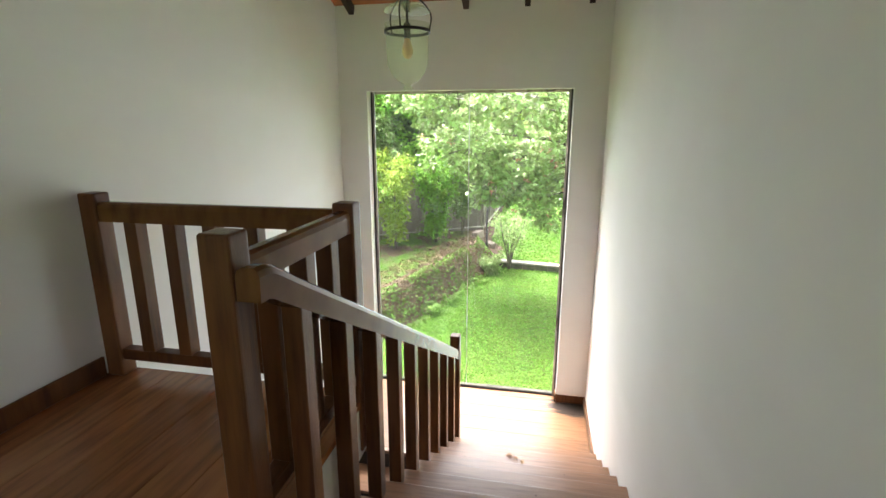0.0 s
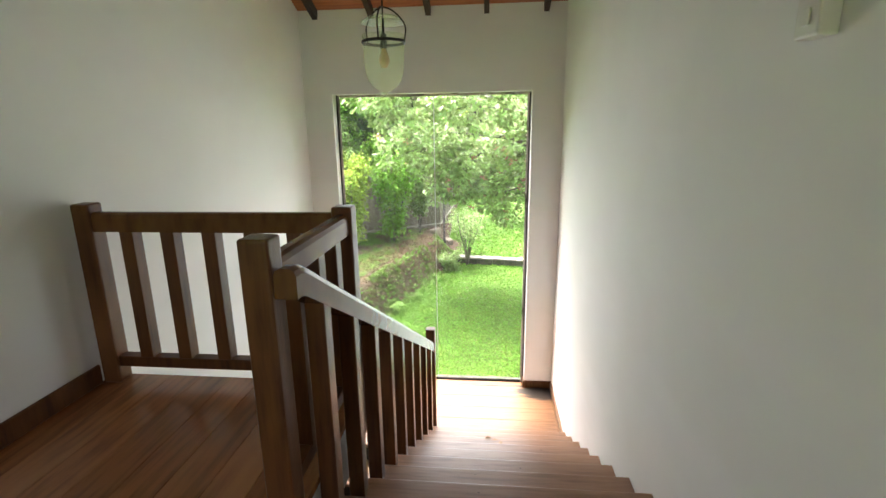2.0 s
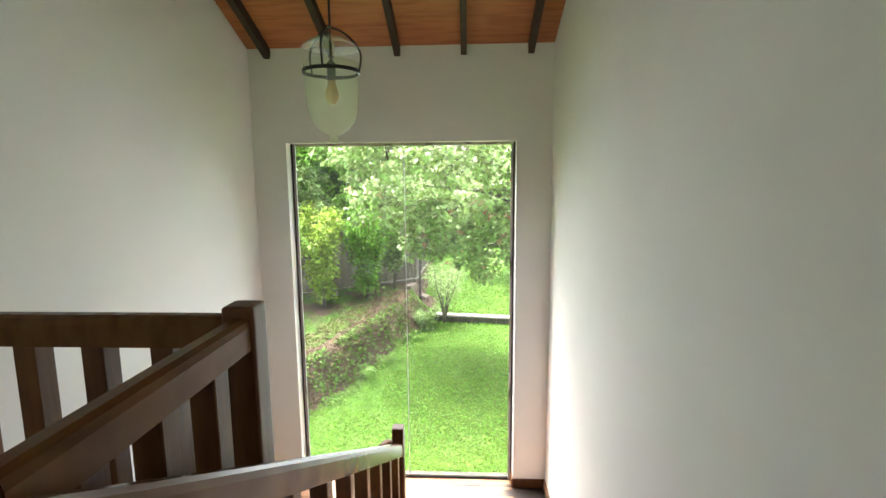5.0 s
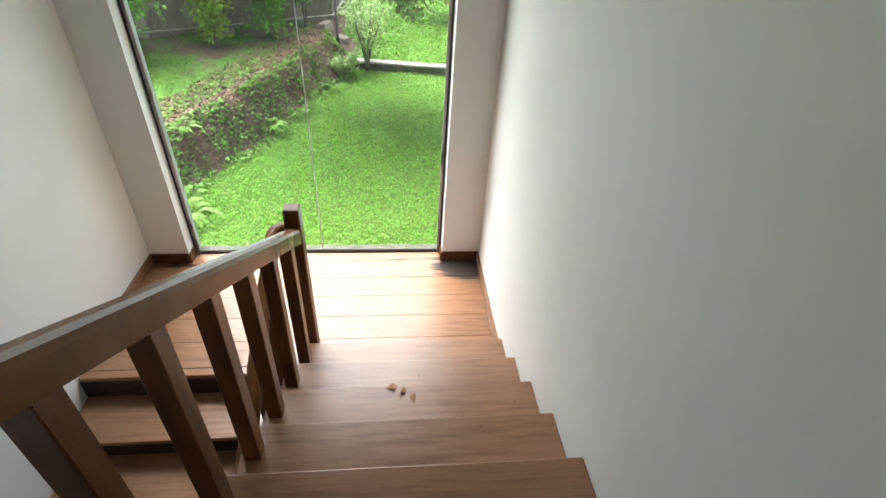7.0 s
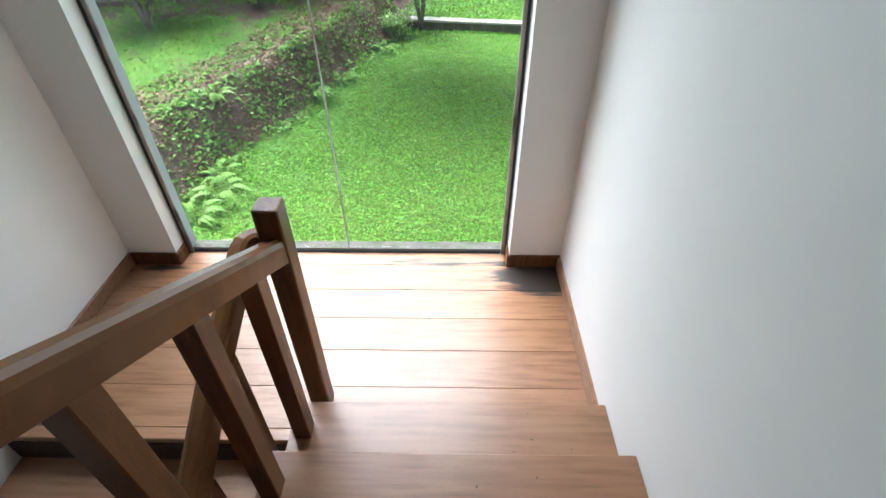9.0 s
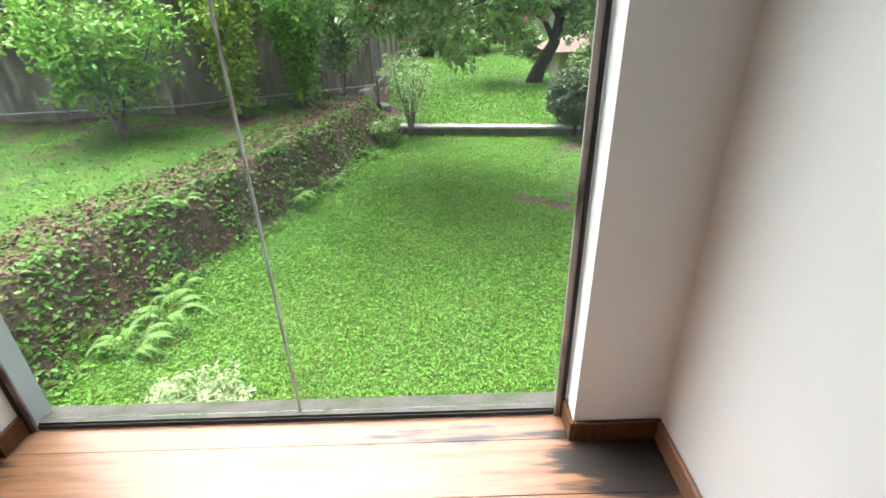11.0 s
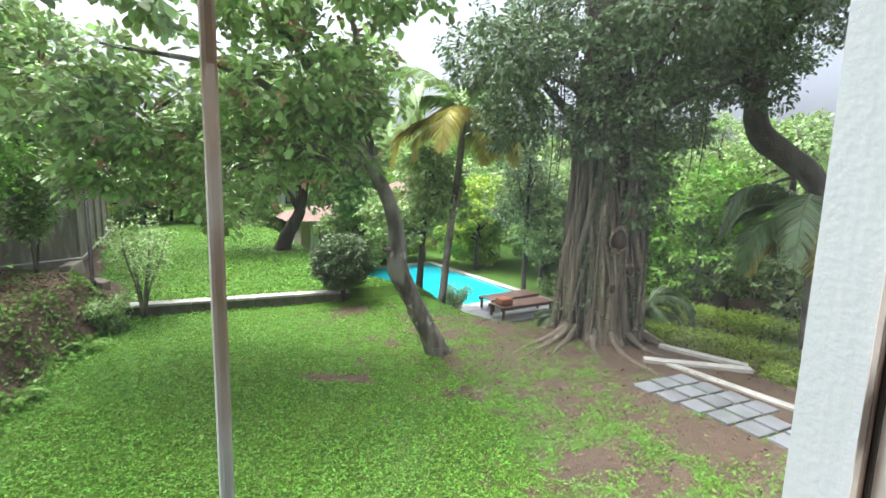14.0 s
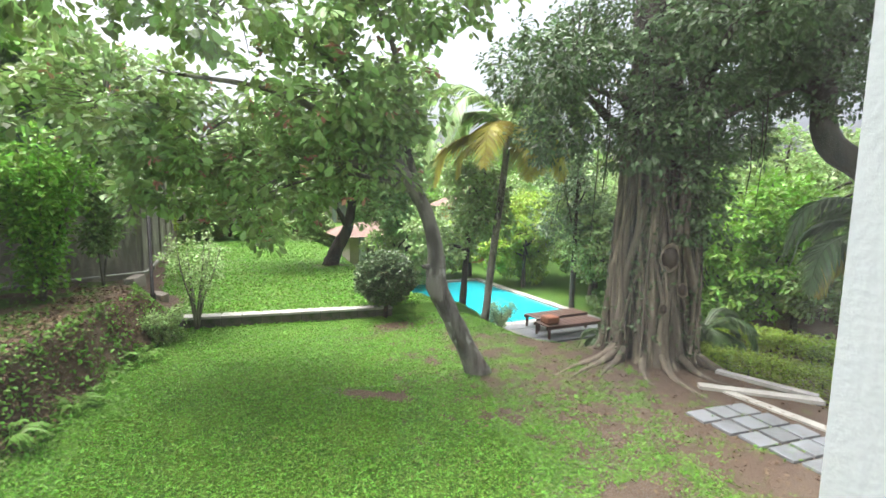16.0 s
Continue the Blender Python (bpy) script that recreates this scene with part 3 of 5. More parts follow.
HP = [(-0.034, -0.045), (0.034, -0.045), (0.034, 0.02), (0.028, 0.036), (0.014, 0.044), (-0.014, 0.044), (-0.028, 0.036), (-0.034, 0.02)]
BW = 0.066
rail = thing("balustrade_landing", "dark varnished wooden balustrade around the stair well", "balustrade")
NZ = TOP + 0.905
XB = -1.415
newel(rail, -2.652, -3.11, TOP, NZ)
newel(rail, XB, -3.11, TOP - 0.25, NZ - 0.01)
newel(rail, XB, -3.915, TOP - 0.25, NZ + 0.03)
zr = NZ - 0.085
part("top_rail", sweep([(-2.565, -3.065, zr), (XB, -3.065, zr)], HP), HANDRAIL, rail)
part("top_rail", sweep([(XB + 0.045, -3.815, zr), (XB + 0.045, -3.11, zr)], HP), HANDRAIL, rail)
part("bottom_rail", box(-2.562, XB, -3.095, -3.035, TOP + 0.085, TOP + 0.14, 0.004), RAILWOOD, rail)
part("bottom_rail", box(XB + 0.015, XB + 0.075, -3.825, -3.11, TOP + 0.085, TOP + 0.14, 0.004), RAILWOOD, rail)
for i in range(5):
    xc = -2.405 + i * 0.2015
    part("baluster", box(xc - BW / 2, xc + BW / 2, -3.065 - BW / 2, -3.065 + BW / 2, TOP + 0.14, zr - 0.04, 0.003), RAILWOOD, rail)
for i in range(3):
    yc = -3.67 + i * 0.2
    part("baluster", box(XB + 0.045 - BW / 2, XB + 0.045 + BW / 2, yc - BW / 2, yc + BW / 2, TOP + 0.14, zr - 0.04, 0.003), RAILWOOD, rail)

stair_rail = thing("balustrade_stair", "dark varnished wooden stair balustrade with a worn handrail", "balustrade")
XR = -1.258                      # line of the stair rail
DZ = 1.13                        # top of the bottom newel
newel(stair_rail, -1.306, -1.022, 0.0, DZ, 0.087)
SL = RISE / GO


def rail_z(y):
    return 0.955 - (y + 1.0) * 0.549


def rail_x(y):
    return XR + 0.0105 * (y + 1.0)


pts = [(rail_x(-3.9), -3.905, 2.522), (rail_x(-3.85), -3.85, 2.518), (rail_x(-3.79), -3.79, 2.488), (rail_x(-3.70), -3.70, rail_z(-3.70)), (rail_x(-3.5), -3.5, rail_z(-3.5))]
pts = curve_pts(pts, 4) + [(XR, -1.0, rail_z(-1.0))]
part("handrail", sweep(pts, HP), HANDRAIL, stair_rail, "worn wooden handrail with a curved start")
for k in range(1, STEPS):
    yc = -1.225 - 0.307 * (k - 1)
    z0 = RISE * k
    bm = box(rail_x(yc) - BW / 2, rail_x(yc) + BW / 2, yc - BW / 2, yc + BW / 2, z0, z0 + 1, 0.003)
    for v in bm.verts:
        if v.co.z > z0 + 0.5:
            v.co.z = rail_z(v.co.y) - 0.046
    part("baluster", bm, RAILWOOD, stair_rail)

low_rail = thing("balustrade_lower", "dark varnished wooden balustrade of the lower flight", "balustrade")
XQ = -1.375
lz = [(-1.30, -0.97, 0.96), (-1.34, -0.965, 0.965), (XQ, -1.02, 0.96), (XQ, -1.18, 0.90), (XQ, -1.4, 0.81)]
part("handrail", sweep(curve_pts(lz, 4) + [(XQ, -3.6, 0.81 - 2.2 * SL)], HP), HANDRAIL, low_rail, "worn wooden handrail with a curved start")
for k in range(1, 8):
    yc = -1.175 - GO * (k - 1) - 0.17
    z0 = -RISE * k
    zt = 0.81 - (-1.4 - yc) * SL - 0.05
    part("baluster", box(XQ - BW / 2, XQ + BW / 2, yc - BW / 2, yc + BW / 2, z0, zt, 0.003), RAILWOOD, low_rail)

# ---- glass lantern ----
LX, LY, LZ = -1.372, -2.05, 3.128
lamp = thing("pendant_lamp", "pale green bell jar glass lantern hanging on an iron chain", "lamp", (LX, LY, LZ))
body = lathe([(0.014, 0.03), (0.035, 0.036), (0.072, 0.06), (0.102, 0.10), (0.117, 0.15), (0.121, 0.22), (0.122, 0.31), (0.128, 0.345), (0.129, 0.357)])
part("glass_jar", body, LAMPGLASS, lamp, "pale green blown glass jar")
part("glass_foot", lathe([(0.0, 0.0), (0.024, 0.0), (0.028, 0.012), (0.018, 0.022), (0.016, 0.032)]), LAMPGLASS, lamp)
part("iron_ring", lathe([(0.125, 0.310), (0.132, 0.310), (0.132, 0.326), (0.125, 0.326), (0.125, 0.310)]), IRON, lamp, "black iron band round the jar")
part("smoke_dish", lathe([(0.03, 0.475), (0.085, 0.46), (0.128, 0.43), (0.132, 0.424), (0.085, 0.453), (0.03, 0.467)]), LAMPGLASS, lamp, "pale green glass smoke dish")
for i in range(3):
    a = 0.5 + i * 2.094
    part("chain_arm", tube(curve_pts([(0.130 * math.cos(a), 0.130 * math.sin(a), 0.318), (0.140 * math.cos(a), 0.140 * math.sin(a), 0.42), (0.07 * math.cos(a), 0.07 * math.sin(a), 0.495), (0, 0, 0.515)], 4), [0.005] * 13, 6), IRON, lamp)
part("lamp_holder", lathe([(0.0, 0.28), (0.02, 0.28), (0.02, 0.36), (0.008, 0.37), (0.004, 0.52)], 14), IRON, lamp)
part("bulb", lathe([(0.0, 0.17), (0.018, 0.176), (0.032, 0.20), (0.032, 0.225), (0.018, 0.265), (0.015, 0.28)], 16), mat("amber_bulb_glass", (0.75, 0.48, 0.22), 0.2), lamp, "unlit amber bulb")
part("chain", tube([(0, 0, 0.52), (0, 0, CZ - CS * LY - LZ - 0.001)], [0.006, 0.006], 6), IRON, lamp)

# ---- light switch on the east wall ----
sw = thing("light_switch", "white plastic light switch on the plaster wall", "switch", (0, -3.94, 3.16))
part("plate", box(-0.045, -0.001, -0.043, 0.043, -0.043, 0.043, 0.006, 2), PLASTIC, sw)
part("rocker", box(-0.0495, -0.0451, -0.012, 0.012, -0.018, 0.018, 0.0015), PLASTIC, sw)

# ---- litter on the stairs ----
leaf_pts = [(-0.667, -1.745, RISE * 3 + 0.006), (-0.72, -1.72, RISE * 3 + 0.006), (-0.62, -1.78, RISE * 3 + 0.007)]
ob = new("dry_leaf", leaf_mesh("dry_leaf", leaf_pts, 0.06, mat("curled_brown_leaf", (0.33, 0.16, 0.06), 0.7), 3, 0.6, 0.0, 0.1, 1.0))
tagged(ob, "curled dry brown leaf lying on a stair tread", "leaf")
rs_ = random.Random(9)
crumbs = []
for i in range(60):
    k = rs_.randint(0, 9)
    if k == 0:
        crumbs.append((rs_.uniform(-1.2, -0.1), rs_.uniform(-1.0, -0.1), 0.003))
    else:
        yk = Y1 - GO * (k - 1)
        crumbs.append((rs_.uniform(-1.15, -0.1), rs_.uniform(yk - 0.25, yk - 0.03), RISE * k + 0.003))
ob = new("stair_crumbs", leaf_mesh("stair_crumbs", crumbs, 0.013, LEAF_DRY, 4, 0.6, 0.0, 0.1, 1.0))
tagged(ob, "crumbs of dirt and leaf on the stairs", "dirt", kind="stuff")

# ---- the garden ----
BANK = [(-4.0, -5.6), (0.0, -5.1), (2.33, -4.68), (4.44, -4.23), (6.38, -3.45), (9.23, -2.76), (11.1, -2.08), (12.8, -2.4), (16.0, -2.6), (24.0, -2.8), (80.0, -5.0)]


def lerp_table(tab, y):
    for (a, b), (c, d) in zip(tab, tab[1:]):
        if y <= c:
            return b + (d - b) * max(0.0, (y - a) / (c - a))
    return tab[-1][1]


def step(a, b, t):
    t = min(1.0, max(0.0, (t - a) / (b - a)))
    return t * t * (3 - 2 * t)


LAWN_Z, UPPER_Z, TERRACE_Z, POOL_Z = -1.75, -1.50, -0.85, -2.6
KERB_A, KERB_B = (-2.30, 11.47), (2.75, 10.75)


def ground_z(x, y):
    z = LAWN_Z
    ky = 11.45 - (x + 2.15) * 0.143
    if y > ky + 0.19:
        z = UPPER_Z + 0.004 * (y - ky)
    east = x - (6.6 - 2.3 * step(5.0, 9.0, y) - 0.6 * step(10, 13, y) + 0.6 * step(14, 24, y))
    z += (POOL_Z - 0.02 - z) * step(0.0, 2.4 - 0.8 * step(10, 13, y), east + 0.5 * step(11, 14, y)) if y < 30 else 0
    bx = lerp_table(BANK, y)
    t = bx - x
    th = TERRACE_Z - 0.35 * step(11.5, 16, y) + 0.02 * max(0.0, t - 1)
    if t > -0.25:
        wob = 0.10 * noise.noise((x * 1.7, y * 1.7, 0.3))
        z += (th - z) * step(-0.22 + wob, 0.42 + wob, t)
        z += 0.06 * noise.noise((x * 2.3, y * 2.3, 1.7)) * step(0.0, 0.4, t)
    z += 0.025 * noise.noise((x * 0.6, y * 0.6, 4.0))
    return z


def soil_amount(x, y):
    """How bare the ground is at a place, 0 grass to 1 soil."""
    s = 0.0
    n1 = noise.noise((x * 0.9, y * 0.9, 7.0)) * 0.5 + noise.noise((x * 2.7, y * 2.7, 3.0)) * 0.35 + noise.noise((x * 7, y * 7, 3.0)) * 0.2
    s = max(s, 1.25 - math.hypot((x - 0.95) / 0.75, (y - 6.55 + 0.75 * (x - 0.9)) / 0.30) + n1 * 0.7)
    n2 = noise.noise((x * 1.6, y * 2.2, 5.0)) * 0.55 + noise.noise((x * 4.4, y * 5.2, 6.0)) * 0.5
    if 0.8 < y < 10.5 and x > 1.0:
        s = max(s, 0.22 + 0.46 * step(1.0, 4.0, x) * step(10.5, 7.5, y) + 0.25 * step(4.2, 5.6, x) + n2 * 0.8)
    s = max(s, 1.0 - math.hypot((x - 2.7) / 1.0, (y - 3.2) / 0.75) + n1 * 1.2)
    s = max(s, 1.15 - math.hypot((x - 4.3) / 1.1, (y - 2.6) / 1.9) + n1 * 0.8)
    s = max(s, 0.75 - math.hypot((x - 2.5) / 0.5, (y - 5.0) / 0.9) + n1 * 1.3)
    s = max(s, 0.9 - math.hypot((x - 4.6) / 1.3, (y - 5.8) / 1.0) + n1 * 0.8)
    s = max(s, 0.95 - math.hypot((x - 2.4) / 1.7, (y - 9.9) / 0.9) + n1 * 0.8)
    s = max(s, 1.15 - math.hypot((x + 2.3) / 1.0, (y - 12.6) / 1.9) + n1 * 0.7)
    s = max(s, 0.9 - math.hypot((x - 2.8) / 1.3, (y - 17.8) / 1.0) + n1 * 0.6)
    t = lerp_table(BANK, y) - x
    if -0.15 < t < 0.75:
        s = max(s, 0.75 + n1 * 0.8)
    if t > 0.4:
        s = max(s, 0.30 + n1 * 0.9)
    if t > 0.4 and y > 8:
        s = max(s, 0.35 + n1 * 1.2 + 0.25 * step(8, 10, y))
    if x > 4.5 and y > 8.6 and y < 20:
        s = max(s, n1 * 0.8)
    return min(1.0, max(0.0, s))


# ground: one sheet, finer near the house, with bare soil where it is worn
xs = list(np.arange(-14, 16.01, 0.16)) + [18, 22, 28, 36, 50, 80, 140, 260, 500]
xs = [-500, -260, -140, -80, -50, -36, -28, -22, -18] + xs
ys = [-500, -200, -80, -30, -12] + list(np.arange(OUT - 2.8, 26.01, 0.16)) + [28, 31, 35, 42, 55, 80, 140, 260, 500]
verts, faces, soil_at = [], [], []
POOL = (5.62, 9.55, 11.85, 18.6)
for y in ys:
    for x in xs:
        z = ground_z(x, y)
        if POOL[0] - 0.12 < x < POOL[1] + 0.12 and POOL[2] - 0.12 < y < POOL[3] + 0.12:
            z = POOL_Z - 0.5
        if -3.0 < x < 0.3 and y < OUT:
            z = min(z, -1.95)
        verts.append((x, y, z))
        soil_at.append(soil_amount(x, y))
nx = len(xs)
for j in range(len(ys) - 1):
    for i in range(nx - 1):
        a = j * nx + i
        faces.append((a, a + 1, a + nx + 1, a + nx))
me = bpy.data.meshes.new("ground")
me.from_pydata(verts, [], faces)
att = me.attributes.new("bare", "FLOAT", "POINT")
att.data.foreach_set("value", np.array(soil_at, np.float32))
for p in me.polygons:
    p.use_smooth = True
GROUND = LAWN.copy()
GROUND.name = "lawn_and_soil"
gt = GROUND.node_tree
at_n, mixn, mrn, nzn, addn = gt.nodes.new("ShaderNodeAttribute"), gt.nodes.new("ShaderNodeMix"), gt.nodes.new("ShaderNodeMapRange"), gt.nodes.new("ShaderNodeTexNoise"), gt.nodes.new("ShaderNodeMath")
at_n.attribute_name, mixn.data_type = "bare", "RGBA"
nzn.inputs["Scale"].default_value, nzn.inputs["Detail"].default_value = 9.0, 5.0
gt.links.new(gt.nodes["Texture Coordinate"].outputs["Object"], nzn.inputs["Vector"])
gt.links.new(at_n.outputs["Fac"], addn.inputs[0])
gt.links.new(nzn.outputs["Fac"], addn.inputs[1])
mrn.inputs["From Min"].default_value, mrn.inputs["From Max"].default_value = 0.92, 1.12
gt.links.new(addn.outputs[0], mrn.inputs["Value"])
old = gt.nodes["Principled BSDF"].inputs["Base Color"].links[0].from_socket
soil_mix = gt.nodes.new("ShaderNodeMix")
soil_mix.data_type = "RGBA"
soil_mix.inputs["A"].default_value, soil_mix.inputs["B"].default_value = (0.125, 0.085, 0.058, 1), (0.06, 0.043, 0.032, 1)
gt.links.new(nzn.outputs["Fac"], soil_mix.inputs["Factor"])
gt.links.new(old, mixn.inputs["A"])
gt.links.new(soil_mix.outputs["Result"], mixn.inputs["B"])
gt.links.new(mrn.outputs[0], mixn.inputs["Factor"])
gt.links.new(mixn.outputs["Result"], gt.nodes["Principled BSDF"].inputs["Base Color"])
me.materials.append(GROUND)
tagged(new("ground", me), "green lawn with worn brown soil patches", "ground", kind="structure")


def scatter(n, x0, x1, y0, y1, seed, keep):
    rs, out = random.Random(seed), []
    for _ in range(n):
        x, y = rs.uniform(x0, x1), y0 + (y1 - y0) * rs.random() ** 1.5
        if keep(x, y, rs.random()):
            out.append((x, y, ground_z(x, y) + rs.uniform(0.0, 0.035)))
    return out


grass = scatter(300000, -4.6, 5.6, 0.7, 11.0, 3, lambda x, y, r: x > lerp_table(BANK, y) and r > soil_amount(x, y) * 1.25 - 0.1 and r > 0.45 * noise.noise((x * 5.0, y * 5.0, 8.0)) + 0.1)
ob = new("grass", leaf_mesh("grass", grass, 0.047, GRASS, 5, aspect=0.36, droop=-0.12, spread=0.45))
tagged(ob, "short broad-bladed green lawn grass", "grass", kind="stuff")
grass = scatter(26000, -3.0, 4.0, 11.0, 26.0, 4, lambda x, y, r: x > lerp_table(BANK, y) and r > soil_amount(x, y) * 1.3)
tagged(new("grass", leaf_mesh("grass", grass, 0.10, GRASS, 6, aspect=0.3, droop=-0.3, spread=0.6)), "bright green grass of the raised lawn", "grass", kind="stuff")
grass = scatter(24000, -10.0, -2.0, 0.5, 13.0, 8, lambda x, y, r: x < lerp_table(BANK, y) - 0.3 and r > soil_amount(x, y))
tagged(new("grass", leaf_mesh("grass", grass, 0.07, GRASS, 7, aspect=0.4, droop=-0.2, spread=0.5)), "ragged grass on the raised bank", "grass", kind="stuff")
weeds = scatter(42000, -5.6, -1.5, 0.8, 12.0, 9, lambda x, y, r: -0.38 < lerp_table(BANK, y) - x < 0.5 and noise.noise((x * 1.5, y * 1.5, 9.0)) + r * 0.9 > 0.30)
weeds = [(x, y, z + 0.05 * random.random()) for x, y, z in weeds]
tagged(new("bank_weeds", leaf_mesh("bank_weeds", weeds, 0.085, LEAF_LOW, 11, aspect=0.55, droop=0.1, spread=0.5)), "low green creeping weeds on the bank", "weeds", kind="stuff")
litter = scatter(30000, -6.0, -1.8, 0.8, 12.0, 10, lambda x, y, r: -0.25 < lerp_table(BANK, y) - x < 1.5 and r < 0.75)
tagged(new("leaf_litter", leaf_mesh("leaf_litter", litter, 0.075, LEAF_DRY, 12, aspect=0.5, droop=0.0, spread=0.3)), "dry brown leaves on the bank", "leaf litter", kind="stuff")
litter = scatter(5000, 1.5, 7.5, 1.0, 10.5, 13, lambda x, y, r: r < soil_amount(x, y))
tagged(new("leaf_litter", leaf_mesh("leaf_litter", litter, 0.055, LEAF_DRY, 13, aspect=0.5, droop=0.0, spread=0.2)), "dry leaves scattered on bare soil", "leaf litter", kind="stuff")

# low retaining wall across the lawn
kerb = thing("garden_step_wall", "low dark stone retaining wall with pale coping stones", "wall", kind="structure")
ka, kb = Vector((*KERB_A, 0)), Vector((*KERB_B, 0))
kd = (kb - ka).normalized()
kn = Vector((-kd.y, kd.x, 0))
m = 12
for i in range(m):
    p, q = ka + (kb - ka) * (i / m), ka + (kb - ka) * ((i + 0.985) / m)
    for nm, lo, hi, a, b, ma in (("coping_stone", UPPER_Z - 0.045, UPPER_Z + 0.012, -0.03, 0.30, STONE), ("wall_stone", LAWN_Z - 0.2, UPPER_Z - 0.046, 0.0, 0.26, DARKSTONE)):
        bm = bmesh.new()
        add_box(bm, 0, (q - p).length, a, b, lo, hi, 0.008)
        ob = part(nm, bm, ma, kerb)
        ob.matrix_world = Matrix.Translation(p) @ Matrix.Rotation(math.atan2(kd.y, kd.x), 4, "Z")

# boundary wall behind the terrace
WALLLINE = [(-16.0, 8.2), (-6.8, 10.3), (-2.9, 15.2), (-2.7, 26.0), (-4.5, 40.0)]
bwall = thing("boundary_wall", "stained grey-brown concrete boundary wall with a pipe along it", "wall", kind="structure")
for (ax, ay), (bx_, by_) in zip(WALLLINE, WALLLINE[1:]):
    L = math.hypot(bx_ - ax, by_ - ay)
    nseg = max(1, round(L / 2.4))
    for i in range(nseg):
        f0, f1 = i / nseg, (i + 1) / nseg
        ob = part("wall_panel", box(0.0, L / nseg - 0.02, 0, 0.14, -1.7, 1.55, 0.01), CONCRETE, bwall)
        px, py = ax + (bx_ - ax) * f0, ay + (by_ - ay) * f0
        ob.matrix_world = Matrix.Translation((px, py, 0)) @ Matrix.Rotation(math.atan2(by_ - ay, bx_ - ax), 4, "Z")
        ob = part("pier", box(-0.10, 0.10, -0.06, 0.2, -1.7, 1.62, 0.012), CONCRETE, bwall)
        ob.matrix_world = Matrix.Translation((px, py, 0)) @ Matrix.Rotation(math.atan2(by_ - ay, bx_ - ax), 4, "Z")
pipe = thing("garden_pipe", "pale plastic pipe running along the boundary wall", "pipe")
part("pipe_run", tube([(x + 0.12, y - 0.28, ground_z(x + 0.12, y - 0.28) + 0.22) for x, y in WALLLINE[:4]], [0.025] * 4, 8), STONE, pipe)
for x, y, s in ((-5.6, 10.9, 0.2), (-5.2, 11.2, 0.16), (-2.75, 12.6, 0.22), (-2.35, 13.2, 0.2)):
    bm = box(-s, s, -s * 0.6, s * 0.6, -0.1, s * 0.9, 0.04, 2)
    ob = tagged(part("stone_block", bm, CONCRETE), "rough pale stone block on the terrace", "stone")
    ob.location = (x, y, ground_z(x, y))
    ob.rotation_euler = (0.1, 0.1, x * 3)


def limb_tree(name, label, base, trunk, radii, limbs, lobes, clumps, per, clump_r, size, leafmat, bark, seed, aspect=0.5, category="tree", droop=0.35, twigs=0):
    """trunk: control points from the base; limbs: (start index on the trunk, end point, radius)."""
    t = thing(name, label, category, base)
    pts = curve_pts(trunk, 5)
    rr = [np.interp(i / (len(pts) - 1), np.linspace(0, 1, len(radii)), radii) for i in range(len(pts))]
    part("trunk", tube(pts, rr, 12, 0.08, seed), bark, t)
    rnd = random.Random(seed)
    for fr, end, r in limbs:
        a = pts[min(len(pts) - 1, int(fr * (len(pts) - 1)))]
        e = Vector(end)
        mid = (a + e) / 2 + Vector((rnd.uniform(-0.3, 0.3), rnd.uniform(-0.3, 0.3), 0.12 * (e - a).length))
        lp = curve_pts([a, mid, e], 4)
        part("limb", tube(lp, [r * (1 - 0.8 * i / (len(lp) - 1)) for i in range(len(lp))], 7, 0.08, seed), bark, t)
    if lobes:
        c = new("crown", leaf_mesh("crown", foliage(lobes, clumps, per, clump_r, seed), size, leafmat, seed, aspect, droop))
        c.parent = t
        if twigs:
            w = tagged(new("twigs", twig_mesh(lobes, clumps, seed, 0.45, twigs, bark)), "thin bare twigs inside the crown", kind="stuff")
            w.parent = t
    return t


def auto_tree(name, label, x, y, h, spread, leafmat, bark, seed, clumps=500, per=22, size=0.16, clump_r=0.22, trunk_r=0.12, low=0.3, stems=1, z=None, aspect=0.5):
    """An upright tree of height h whose crown starts at the share low of its height."""
    rnd = random.Random(seed)
    z = ground_z(x, y) if z is None else z
    lobes, limbs = [], []
    for i in range(9):
        a, f = rnd.uniform(0, 6.28), rnd.uniform(low + 0.08, 0.95)
        w = spread * (0.35 + 0.65 * math.sin(math.pi * min(1, (f - low) / (1 - low) * 0.85 + 0.1)))
        r = rnd.uniform(0.35, 0.95) * w * 0.75
        p = (math.cos(a) * r, math.sin(a) * r, f * h)
        s = spread * rnd.uniform(0.32, 0.52)
        lobes.append((*p, s, s, s * rnd.uniform(0.6, 0.9)))
        limbs.append((rnd.uniform(0.45, 0.9), p, trunk_r * 0.45))
    sway = rnd.uniform(-0.12, 0.12) * h
    return limb_tree(name, label, (x, y, z), [(0, 0, -0.15), (sway * 0.3, 0, h * 0.3), (sway, sway * 0.4, h * 0.62), (sway * 0.7, 0, h * 0.92)], [trunk_r, trunk_r * 0.8, trunk_r * 0.55, trunk_r * 0.2], limbs, lobes, clumps, per, clump_r, size, leafmat, bark, seed, aspect, twigs=60)


